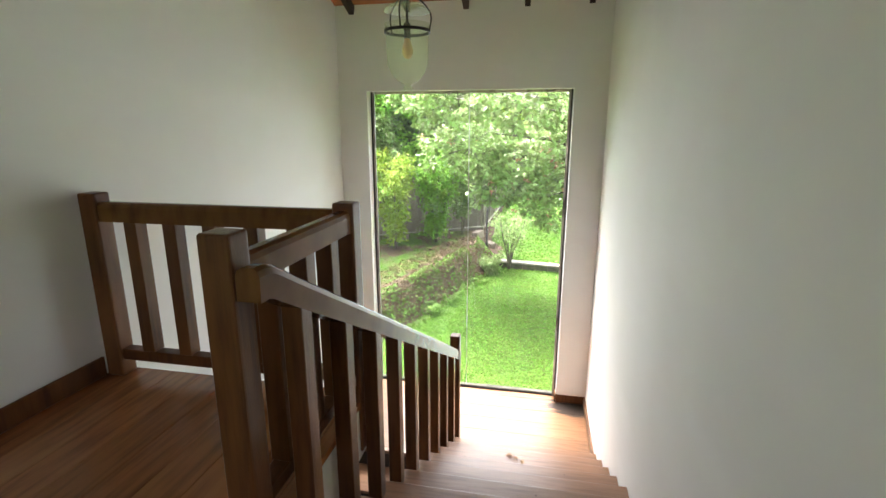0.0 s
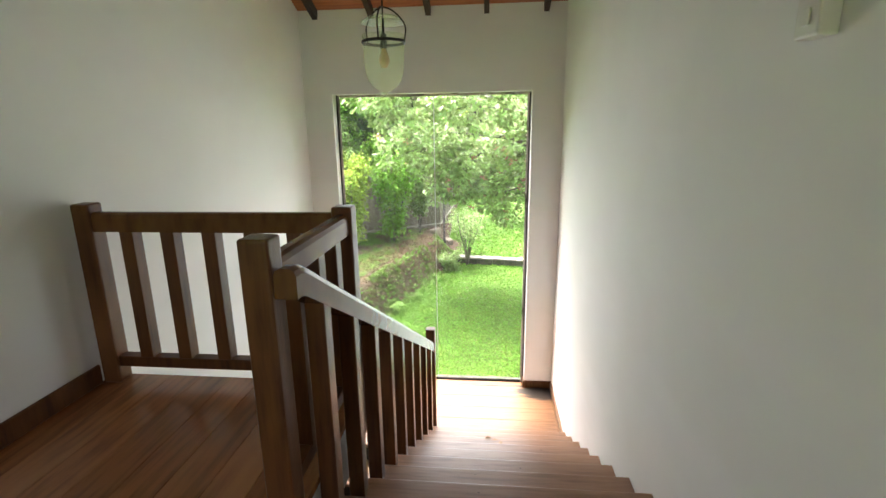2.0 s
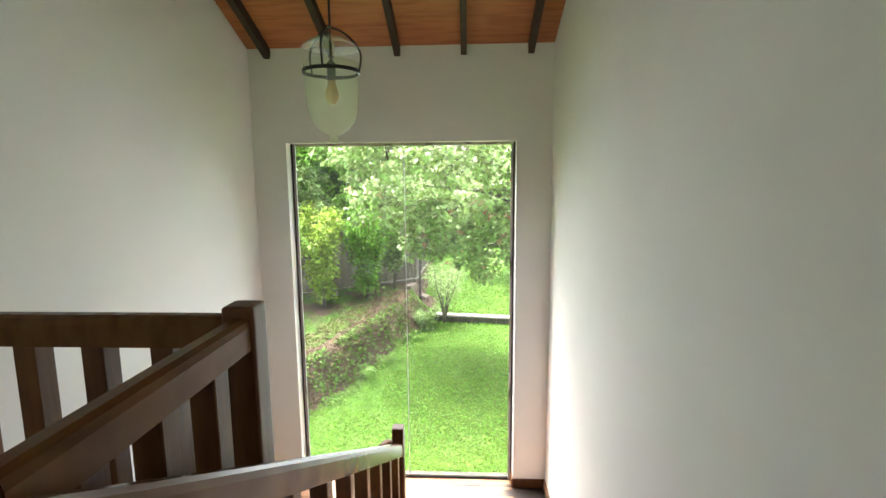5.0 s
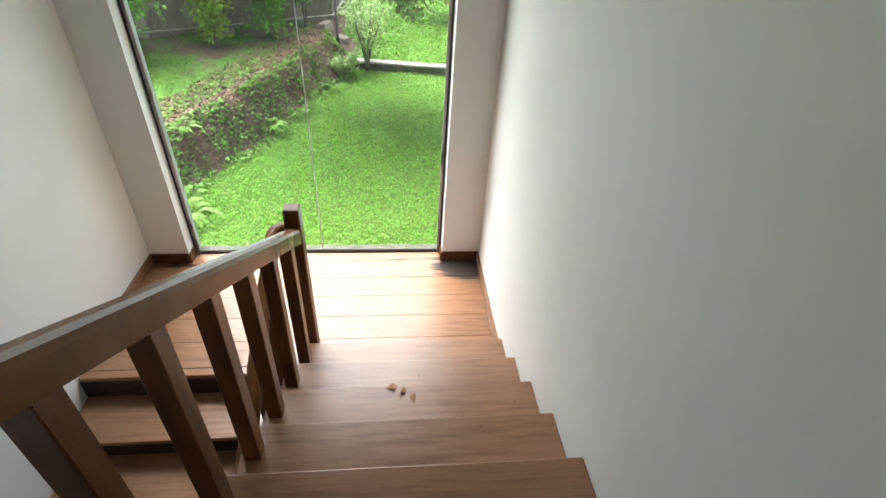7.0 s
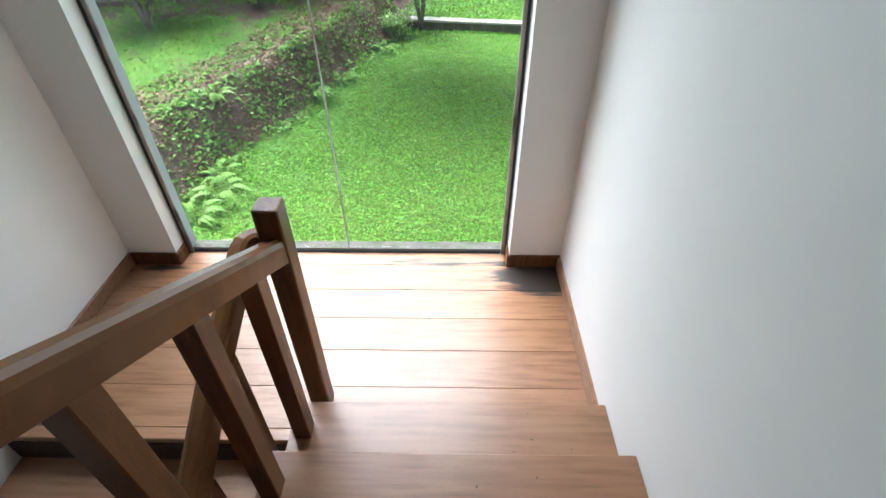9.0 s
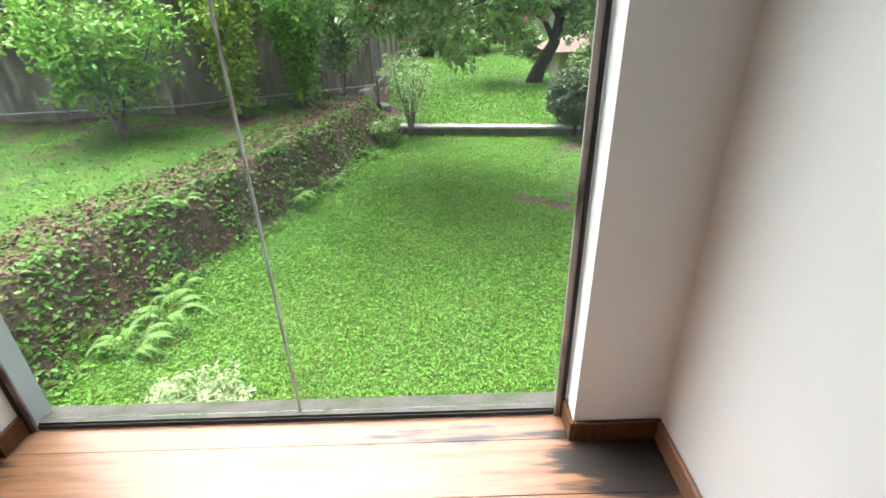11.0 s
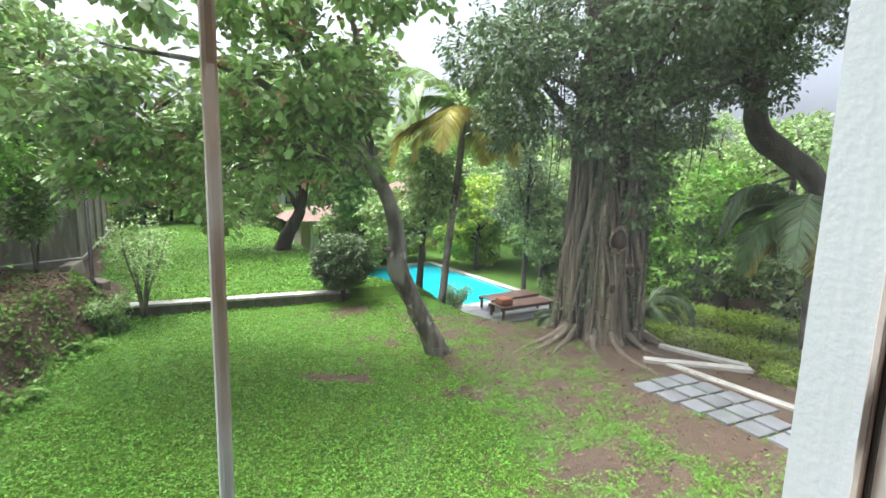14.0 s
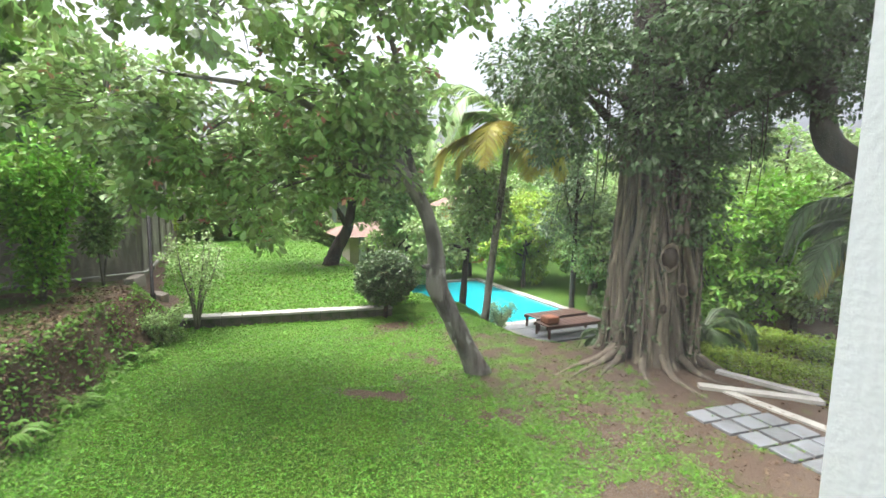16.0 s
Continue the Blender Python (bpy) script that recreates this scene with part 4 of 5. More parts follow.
# leaning old tree on the lawn, with a broad leafy crown hanging low on one side
LEAN_LOBES = [(-1.9, 0.2, 3.6, 0.9, 0.8, 0.65), (-3.0, 0.9, 3.3, 1.0, 1.0, 0.75), (-3.4, 1.8, 2.6, 0.7, 0.7, 0.5), (-2.4, -0.2, 4.4, 1.2, 1.1, 0.75), (-4.2, 1.4, 3.8, 1.2, 1.1, 0.75), (-5.3, 1.5, 4.3, 1.3, 1.2, 0.8),
              (-3.7, -0.6, 5.3, 1.4, 1.2, 0.6), (-1.2, 0.4, 4.5, 0.7, 0.7, 0.6), (-5.6, 0.0, 5.4, 1.4, 1.2, 0.6), (-1.6, -0.9, 5.6, 1.1, 1.0, 0.5), (-4.6, 2.2, 3.1, 0.8, 0.8, 0.55)]
leaning = limb_tree("leaning_tree", "leaning grey-barked tree with lichen and a broad leafy crown", (2.86, 6.74, LAWN_Z - 0.02),
          [(0.05, 0, -0.1), (-0.22, 0.03, 0.45), (-0.55, 0.05, 1.1), (-0.76, 0.1, 1.55), (-0.78, 0.1, 2.1), (-0.95, 0.15, 2.75), (-1.3, 0.25, 3.35), (-1.8, 0.6, 4.4)], [0.22, 0.17, 0.15, 0.18, 0.13, 0.115, 0.10, 0.05],
          [(0.8, (-3.0, 1.2, 3.6), 0.09), (0.85, (-4.6, 0.8, 4.6), 0.09), (0.75, (-1.0, 0.6, 4.8), 0.08), (0.9, (-2.2, -1.0, 5.4), 0.07), (0.95, (-3.6, -0.4, 5.2), 0.07), (0.52, (-0.75, 0.1, 1.9), 0.05), (0.8, (-3.4, 1.7, 2.9), 0.05)],
          LEAN_LOBES, 640, 24, 0.17, 0.15, LEAF, BARK, 21, 0.58, twigs=240)
young = foliage(LEAN_LOBES[:6], 60, 6, 0.06, 25, 0.95)
c = new("young_leaves", leaf_mesh("young_leaves", young, 0.11, FLOWER, 25, 0.5, 0.3))
c.parent = leaning
tagged(c, "pinkish young leaves at the twig ends")
# tree farther up the lawn
limb_tree("lawn_tree", "dark-trunked leafy tree on the raised lawn", (2.8, 17.8, UPPER_Z), [(0, 0, -0.1), (0.25, 0, 0.6), (0.7, 0.1, 1.4), (0.9, 0.2, 2.4), (0.9, 0.2, 3.6)], [0.32, 0.24, 0.2, 0.16, 0.06],
          [(0.5, (-1.0, 0.3, 2.6), 0.12), (0.6, (2.2, 0.2, 3.0), 0.11), (0.7, (-0.8, 1.0, 4.0), 0.09), (0.8, (1.8, -0.5, 4.6), 0.08)],
          [(-1.3, 0.0, 2.5, 1.3, 1.2, 0.9), (2.0, -0.4, 2.2, 1.1, 1.0, 0.8), (0.6, 0.2, 4.2, 2.0, 1.6, 1.2), (2.3, 0.0, 3.3, 1.4, 1.3, 0.9), (-0.6, 0.4, 5.0, 2.0, 1.6, 1.2), (1.6, 0.4, 5.6, 1.8, 1.6, 1.1), (-2.2, 0.4, 3.8, 1.4, 1.3, 1.0)],
          800, 24, 0.24, 0.20, LEAF, BARK_DARK, 22, 0.55, twigs=80)

# strangler fig with a trunk of many aerial roots
FX, FY = 6.50, 6.40
fig_z = ground_z(FX, FY)
fig = thing("fig_tree", "huge fig tree with a trunk of tangled aerial roots", "tree", (FX, FY, fig_z))
rnd = random.Random(31)
# shade in the gaps between roots is put into the core's dark colour
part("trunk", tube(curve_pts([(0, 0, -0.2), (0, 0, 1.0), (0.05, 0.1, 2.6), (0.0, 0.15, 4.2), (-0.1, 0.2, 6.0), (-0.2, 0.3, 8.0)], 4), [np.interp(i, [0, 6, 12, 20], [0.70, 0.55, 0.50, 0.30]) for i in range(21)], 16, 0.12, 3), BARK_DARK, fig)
for i in range(96):
    a = i * 2 * math.pi / 96 + rnd.uniform(-0.08, 0.08)
    r0, r1 = rnd.uniform(0.62, 0.95), rnd.uniform(0.5, 0.74)
    top = rnd.uniform(2.2, 6.0)
    flare = rnd.uniform(0.05, 0.42)
    tw = rnd.uniform(-0.95, 0.95) if i % 3 else rnd.uniform(-0.2, 0.2)
    pts = curve_pts([(math.cos(a) * (r0 + flare), math.sin(a) * (r0 + flare), -0.10), (math.cos(a) * r0, math.sin(a) * r0, 0.22), (math.cos(a + tw * 0.4) * (r0 * 0.6 + r1 * 0.4), math.sin(a + tw * 0.4) * (r0 * 0.6 + r1 * 0.4), top * 0.4), (math.cos(a + tw) * r1, math.sin(a + tw) * r1, top * 0.75), (math.cos(a + tw) * (r1 - 0.05), math.sin(a + tw) * (r1 - 0.05), top + 0.4)], 4)
    w = rnd.choice((0.02, 0.03, 0.04, 0.055, 0.08, 0.11))
    part("aerial_root", tube(pts, [w * f for f in np.linspace(0.9, 0.55, len(pts))], 7, 0.15, i), BARK_FIG, fig)
for i in range(26):
    a = rnd.uniform(0, 6.28)
    L = rnd.uniform(0.8, 2.0)
    p0 = (math.cos(a) * 0.8, math.sin(a) * 0.8)
    ps = [(p0[0] + math.cos(a + s * 0.25) * L * s, p0[1] + math.sin(a + s * 0.25) * L * s) for s in (0, 0.3, 0.65, 1.0)]
    pts = curve_pts([(x, y, ground_z(FX + x, FY + y) - fig_z + (0.22 if k == 0 else 0.035 - 0.02 * k)) for k, (x, y) in enumerate(ps)], 4)
    part("surface_root", tube(pts, list(np.linspace(0.075, 0.02, len(pts))), 7, 0.1, i), BARK_FIG, fig)
for hx, hy, hz, hs in ((-0.60, -0.84, 2.1, 0.95), (-0.40, -0.97, 1.55, 0.5), (-0.66, -0.82, 1.2, 0.42)):
    ring = part("root_ring", lathe([(0.15, 0.0), (0.19, 0.03), (0.21, 0.0), (0.19, -0.03), (0.13, -0.05), (0.0, -0.08)], 18), BARK_FIG, fig, "ring of fused roots round a hollow's painted shade")
    for v in ring.data.vertices:
        v.co += Vector((noise.noise(v.co * 6), noise.noise(v.co * 7 + Vector((3, hz, 0))), noise.noise(v.co * 8))) * 0.06
    ring.matrix_local = Matrix.Translation((hx, hy, hz)) @ Matrix.Rotation(radians(-50), 4, "Z") @ Matrix.Rotation(radians(90), 4, "X") @ Matrix.Diagonal((0.85 * hs, 1.3 * hs, hs, 1))
    # flat dark disc: the depth of the hole is only painted shade
    part("hollow", lathe([(0.0, 0.004), (0.16, 0.004), (0.16, -0.02), (0.0, -0.02)], 16), DARKWOOD, ring, "dark disc painted as the shade of a hollow")
for fr, end, r in ((0, (-1.6, 0.2, 5.0), 0.2), (0, (2.4, -1.0, 5.2), 0.2), (0, (-0.6, -1.9, 6.2), 0.18), (0, (1.0, 2.4, 6.0), 0.18), (0, (3.4, 1.2, 5.8), 0.16), (0, (-1.7, 1.6, 5.9), 0.16)):
    lp = curve_pts([(0, 0.1, 3.4), (end[0] * 0.45, end[1] * 0.45, 4.7), end], 4)
    part("limb", tube(lp, [r * (1 - 0.9 * i / 8) for i in range(9)], 8, 0.08, 2), BARK_DARK, fig)
for i in range(34):
    a, r = rnd.uniform(0, 6.28), rnd.uniform(0.6, 1.7)
    x, y, zt, zb = math.cos(a) * r, math.sin(a) * r, rnd.uniform(4.2, 5.4), rnd.uniform(2.2, 4.2)
    part("hanging_root", tube([(x, y, zt), (x + 0.05, y, (zt + zb) / 2), (x - 0.02, y + 0.03, zb)], [0.014, 0.010, 0.005], 5), BARK_DARK, fig)
lobes = [(0, 0, 6.4, 2.2, 2.0, 1.0), (-2.0, 0.2, 5.3, 1.2, 1.1, 0.6), (2.3, -0.8, 6.0, 1.5, 1.3, 0.6), (-0.6, -1.8, 5.8, 1.3, 1.2, 0.6), (1.2, -2.4, 6.6, 1.6, 1.5, 0.7), (3.3, 0.8, 5.5, 1.4, 1.3, 0.5), (-1.6, 1.6, 5.6, 1.3, 1.3, 0.8), (-0.95, -0.45, 4.3, 0.7, 0.7, 0.8),
         (-0.2, -0.95, 3.4, 0.75, 0.5, 0.9), (-0.5, -0.9, 4.9, 1.1, 0.9, 0.8), (1.6, -0.1, 4.2, 0.9, 0.8, 0.35), (0.25, -0.95, 2.75, 0.45, 0.35, 0.5), (0, -3.0, 7.0, 1.8, 1.5, 0.7), (2.6, 0.4, 4.4, 1.0, 0.9, 0.3), (-1.9, 0.6, 4.2, 0.8, 0.8, 0.5)]
c = new("crown", leaf_mesh("crown", foliage(lobes, 1700, 22, 0.16, 33, 0.35), 0.115, LEAF_DARK, 33, 0.48, 0.7))
c.parent = fig
w = tagged(new("twigs", twig_mesh(lobes, 1700, 33, 0.35, 300, BARK_DARK)), "thin dark twigs inside the crown", kind="stuff")
w.parent = fig
creeper = []
for i in range(7000):
    a, zz = rnd.uniform(0, 6.28), rnd.uniform(0.2, 4.2)
    if noise.noise((a * 1.2, zz * 0.5, 2.0)) > 0.02 and rnd.random() < 0.25 + zz / 5:
        rr_ = 0.72 + 0.25 * max(0, 1 - zz) + rnd.uniform(0, 0.14)
        creeper.append((math.cos(a) * rr_, math.sin(a) * rr_, zz))
c = new("creeper", leaf_mesh("creeper", creeper, 0.10, LEAF_DARK, 35, 0.6, 0.5))
c.parent = fig
tagged(c, "green creeper leaves on the roots")


def palm(name, label, x, y, h, n, length, seed, lean=(0.0, 0.0), yellow=0.25, z=None, r=0.13, leaf=LEAF):
    z = ground_z(x, y) if z is None else z
    t = thing(name, label, "palm tree", (x, y, z))
    rnd = random.Random(seed)
    pts = curve_pts([(0, 0, -0.1), (lean[0] * 0.35, lean[1] * 0.35, h * 0.35), (lean[0] * 0.75, lean[1] * 0.75, h * 0.7), (lean[0], lean[1], h)], 6)
    part("trunk", tube(pts, [r * (1.25 if i == 0 else 1.0 + 0.05 * (i % 2)) * (1 - 0.25 * i / len(pts)) for i in range(len(pts))], 10, 0.04, seed), BARK, t)
    for i in range(n):
        a = i * 2.4 + rnd.uniform(-0.3, 0.3)
        f = i / n
        up = 1.05 - 1.75 * f
        L = length * rnd.uniform(0.8, 1.1)
        d = Vector((math.cos(a), math.sin(a), 0))
        p0 = Vector((lean[0], lean[1], h))
        spine = curve_pts([p0, p0 + d * L * 0.35 * (1 - 0.25 * f) + Vector((0, 0, L * 0.3 * up)), p0 + d * L * 0.68 * (1 - 0.35 * f) + Vector((0, 0, L * (0.34 * up - 0.12))), p0 + d * L * 0.82 * (1 - 0.4 * f) + Vector((0, 0, L * (0.24 * up - 0.42)))], 9)
        bm = tube(spine, list(np.linspace(0.022, 0.006, len(spine))), 5)
        for s in range(3, len(spine)):
            q = spine[s]
            dr = (spine[s] - spine[s - 1]).normalized()
            side = dr.cross(Vector((0, 0, 1))).normalized()
            ll = L * 0.26 * math.sin(math.pi * min(1.0, 0.12 + s / len(spine) * 0.85))
            for sgn in (-1, 1):
                for off in (0.0, 0.33, 0.66):
                    b0 = spine[s - 1].lerp(q, off)
                    tip = b0 + side * sgn * ll * 0.72 + dr * ll * 0.55 - Vector((0, 0, ll * rnd.uniform(0.25, 0.55)))
                    mid = (b0 + tip) / 2 + Vector((0, 0, ll * 0.1))
                    wv = dr * 0.018
                    vs = [bm.verts.new(b0 - wv), bm.verts.new(b0 + wv), bm.verts.new(mid + wv * 1.3), bm.verts.new(tip), bm.verts.new(mid - wv * 1.3)]
                    bm.faces.new(vs)
        dead = f > 1 - yellow
        part("frond", bm, LEAF_YELLOW if dead else leaf, t, "yellowing frond" if dead else "")
    return t


palm("coconut_palm", "slender coconut palm with yellowing lower fronds", 5.05, 10.25, 4.95, 19, 3.1, 41, (0.5, -0.1), 0.4, r=0.1)
palm("coconut_palm", "coconut palm with drooping yellow fronds beyond the hedge", 9.35, 3.75, 3.3, 16, 2.3, 43, (-0.1, 0.1), 0.35, leaf=LEAF_DARK)
palm("cycad_palm", "low dark green cycad beside the fig tree", 8.9, 7.0, 0.9, 16, 1.4, 44, (0, 0), 0.0, r=0.2, leaf=LEAF_DARK)
palm("cycad_palm", "low dark green cycad beside the pool path", 7.2, 7.95, 0.5, 14, 1.0, 45, (0, 0), 0.0, r=0.16, leaf=LEAF_DARK)

# clipped round bush and sparse shrub by the low wall
t = thing("clipped_bush", "dense dark green bush clipped into a ball", "bush", (2.55, 10.72, ground_z(2.55, 10.6)))
part("trunk", tube([(0, 0, -0.1), (0.03, 0, 0.3), (0, 0, 0.7)], [0.06, 0.05, 0.04], 8), BARK_DARK, t)
c = new("crown", leaf_mesh("crown", foliage([(0, 0, 0.98, 0.62, 0.62, 0.56), (0, 0, 0.98, 0.5, 0.5, 0.45)], 1500, 14, 0.05, 51, 0.9), 0.075, LEAF_DARK, 51, 0.5, 0.1))
c.parent = t


def stem_shrub(name, label, x, y, h, w, leafmat, seed, clumps=170, per=16, size=0.07, stems=6, low=0.4):
    z = ground_z(x, y)
    t = thing(name, label, "shrub", (x, y, z))
    rnd = random.Random(seed)
    pts_all = []
    for i in range(stems):
        a = i * 6.283 / stems + rnd.uniform(-0.3, 0.3)
        e = Vector((math.cos(a) * w * rnd.uniform(0.3, 0.9), math.sin(a) * w * rnd.uniform(0.3, 0.9), h * rnd.uniform(0.7, 1.0)))
        lp = curve_pts([(0, 0, -0.05), (e.x * 0.25, e.y * 0.25, h * 0.3), (e.x * 0.7, e.y * 0.7, h * 0.6), e], 4)
        part("stem", tube(lp, list(np.linspace(0.032, 0.006, len(lp))), 6, 0.05, i), BARK, t)
        pts_all += [p for p in lp if p.z > h * low]
    cs = []
    rs = np.random.RandomState(seed)
    for i in range(clumps):
        p = np.array(pts_all[rs.randint(len(pts_all))]) + rs.normal(size=3) * w * 0.16
        d = rs.normal(size=(per, 3)) * np.array((1, 1, 0.6))
        d /= np.linalg.norm(d, axis=1)[:, None]
        cs.append(np.concatenate([p + d * size * rs.uniform(0.5, 2.0, (per, 1)), d], axis=1))
    c = new("crown", leaf_mesh("crown", np.concatenate(cs), size, leafmat, seed, 0.5, 0.2))
    c.parent = t
    return t


stem_shrub("garden_shrub", "slender many-stemmed shrub with sparse leaves by the low wall", -1.5, 11.2, 2.1, 0.95, LEAF, 52, 210, 13, 0.065, 8, 0.42)
stem_shrub("terrace_shrub", "bright green broad-leaved shrub on the terrace", -6.75, 7.95, 2.5, 1.5, LEAF_BRIGHT, 53, 420, 16, 0.12, 7, 0.3)
stem_shrub("terrace_shrub", "slender yellow-green shrub on the terrace", -5.05, 9.7, 3.2, 0.75, LEAF_LIME, 54, 330, 14, 0.12, 5, 0.12)
stem_shrub("terrace_shrub", "leafy green shrub against the boundary wall", -4.0, 10.95, 3.2, 0.9, LEAF_BRIGHT, 55, 420, 14, 0.12, 6, 0.12)
stem_shrub("terrace_shrub", "thin leafy shrub against the boundary wall", -3.35, 12.6, 2.4, 0.6, LEAF, 56, 200, 14, 0.11, 4, 0.35)
stem_shrub("pool_shrub", "pale grey-green shrub beside the pool", 6.0, 11.0, 0.8, 0.55, LEAF_PALE, 57, 160, 14, 0.06, 6, 0.3)
stem_shrub("bank_shrub", "low green shrub at the end of the bank", -2.1, 10.5, 0.55, 0.5, LEAF, 58, 160, 14, 0.075, 6, 0.2)
stem_shrub("window_shrub", "pale variegated shrub below the window", -2.9, 1.75, 0.28, 0.5, LEAF_PALE, 59, 300, 20, 0.04, 8, 0.3)

post = thing("iron_post", "black iron lamp post at the end of the bank", "post", (-2.4, 12.3, ground_z(-2.4, 12.3)))
part("pole", tube([(0, 0, -0.1), (0, 0, 0.12), (0, 0, 0.14), (0, 0, 2.3)], [0.075, 0.07, 0.04, 0.035], 10), IRON, post)


def fern(x, y, s, seed, label="green fern fronds growing from the bank"):
    z = ground_z(x, y)
    t = thing("fern", label, "fern", (x, y, z))
    rnd = random.Random(seed)
    for i in range(11):
        a = rnd.uniform(0, 6.28)
        L = s * rnd.uniform(0.7, 1.1)
        d = Vector((math.cos(a), math.sin(a), 0))
        sp = curve_pts([(0, 0, 0), d * L * 0.4 + Vector((0, 0, L * 0.5)), d * L * 0.8 + Vector((0, 0, L * 0.5)), d * L * 1.1 + Vector((0, 0, L * 0.25))], 6)
        bm = tube(sp, list(np.linspace(0.006, 0.002, len(sp))), 4)
        side = d.cross(Vector((0, 0, 1)))
        for k in range(2, len(sp)):
            w = L * 0.16 * math.sin(math.pi * (0.15 + 0.8 * k / len(sp)))
            for sg in (-1, 1):
                q = sp[k]
                vs = [bm.verts.new(q - d * 0.012), bm.verts.new(q + d * 0.02), bm.verts.new(q + side * sg * w + d * 0.03 - Vector((0, 0, 0.02)))]
                bm.faces.new(vs)
        part("frond", bm, LEAF_LOW, t)


for i, (x, y, s) in enumerate(((-3.85, 3.3, 0.42), (-4.0, 3.75, 0.36), (-3.95, 2.7, 0.38), (-3.3, 6.6, 0.35), (-2.9, 7.6, 0.3), (-4.3, 4.9, 0.35), (-2.3, 9.6, 0.35))):
    fern(x, y, s, 60 + i)

# ---- pool, deck and loungers ----
PX0, PX1, PY0, PY1 = POOL
pool = thing("pool", "turquoise swimming pool with a pale stone rim", "pool", kind="structure")
part("water", box(PX0, PX1, PY0, PY1, POOL_Z - 0.3, POOL_Z - 0.04), WATER, pool, "still turquoise water")
for a in ((PX0 - 0.3, PX0, PY0 - 0.3, PY1 + 0.3), (PX1, PX1 + 0.3, PY0 - 0.3, PY1 + 0.3), (PX0, PX1, PY0 - 0.3, PY0), (PX0, PX1, PY1, PY1 + 0.3)):
    part("rim", box(*a, POOL_Z - 0.4, POOL_Z + 0.03, 0.01), STONE, pool)
deck = thing("pool_deck", "pale stone paved pool deck", "paving", kind="structure")
for i in range(5):
    for j in range(4):
        part("slab", box(6.35 + i * 0.7, 6.35 + i * 0.7 + 0.69, 9.75 + j * 0.45, 9.75 + j * 0.45 + 0.44, POOL_Z - 0.1, POOL_Z + 0.03 + 0.004 * ((i + j) % 2), 0.006), SLAB, deck)
edge_b = thing("path_edging", "pale stone edging along the pool lawn", "kerb", kind="structure")
for i in range(8):
    y = 8.2 + i * 0.36
    part("edging_stone", box(6.56 - 0.025 * i - 0.09, 6.56 - 0.025 * i + 0.09, y, y + 0.35, -2.9, -2.50 - 0.008 * i, 0.01), STONE, edge_b)


def lounger(x, y, turn, label):
    z = POOL_Z + 0.036
    t = thing("pool_lounger", label, "lounger", (x, y, z), "loungers by the pool")
    t.rotation_euler = (0, 0, turn)
    for i in range(10):
        part("slat", box(-0.95 + i * 0.19, -0.95 + i * 0.19 + 0.165, -0.32, 0.32, 0.33, 0.355, 0.004), REDWOOD, t)
    for yy in (-0.3, 0.26):
        part("side_rail", box(-0.97, 0.97, yy, yy + 0.04, 0.26, 0.329, 0.004), REDWOOD, t)
    for xx in (-0.9, 0.84):
        for yy in (-0.3, 0.24):
            part("leg", box(xx, xx + 0.06, yy + 0.001, yy + 0.059, 0.0, 0.259, 0.004), REDWOOD, t)
    return t


lounger(8.0, 11.05, 0.05, "red-brown slatted wooden lounger by the pool")
lounger(7.75, 10.2, 0.0, "red-brown slatted wooden lounger on the stone deck")
bag = box(-0.2, 0.2, -0.18, 0.18, 0, 0.2, 0.06, 3)
ob = tagged(part("cushion", bag, LINEN), "rust brown cushion on a lounger", "cushion")
ob.location = (7.1, 10.2, POOL_Z + 0.392)

# ---- paving, ramp wall and hedges on the far side ----
paving = thing("garden_paving", "wet grey stone slab paving with dark gaps", "paving", kind="structure")
o, ux, uy = Vector((4.76, 4.2, 0)), Vector((0.99, -0.13, 0)), Vector((0.06, -1.0, 0))
for i in range(3):
    for j in range(8):
        if i == 2 and j > 3:
            continue
        p = o + ux * (i * 0.36) + uy * (j * 0.36)
        bm = box(0, 0.312, -0.312, 0, -0.12, 0.014 + 0.005 * ((i * 5 + j * 3) % 3), 0.006)
        ob = part("slab", bm, SLAB, paving)
        ob.matrix_world = Matrix.Translation((p.x, p.y, LAWN_Z + 0.02)) @ Matrix.Rotation(math.atan2(ux.y, ux.x), 4, "Z")
ramp = thing("ramp_wall", "low ramp wall with a pale sloping coping", "wall", kind="structure")
for nm, pts, w, h in (("coping", [(5.8, 4.78, -1.70), (7.0, 3.62, -1.70)], 0.09, 0.06), ("coping", [(6.7, 5.1, -1.70), (7.12, 3.74, -1.70)], 0.08, 0.06), ("coping", [(6.02, 4.46, -1.72), (6.12, 1.95, -1.72)], 0.08, 0.05)):
    part(nm, sweep(pts, [(-w, -h), (w, -h), (w, 0), (-w, 0)]), STONE, ramp)
    part("wall_face", sweep([(x, y, z - h - 0.003) for x, y, z in pts], [(-w + 0.03, -1.1), (w - 0.03, -1.1), (w - 0.03, 0), (-w + 0.03, 0)]), DARKSTONE, ramp)


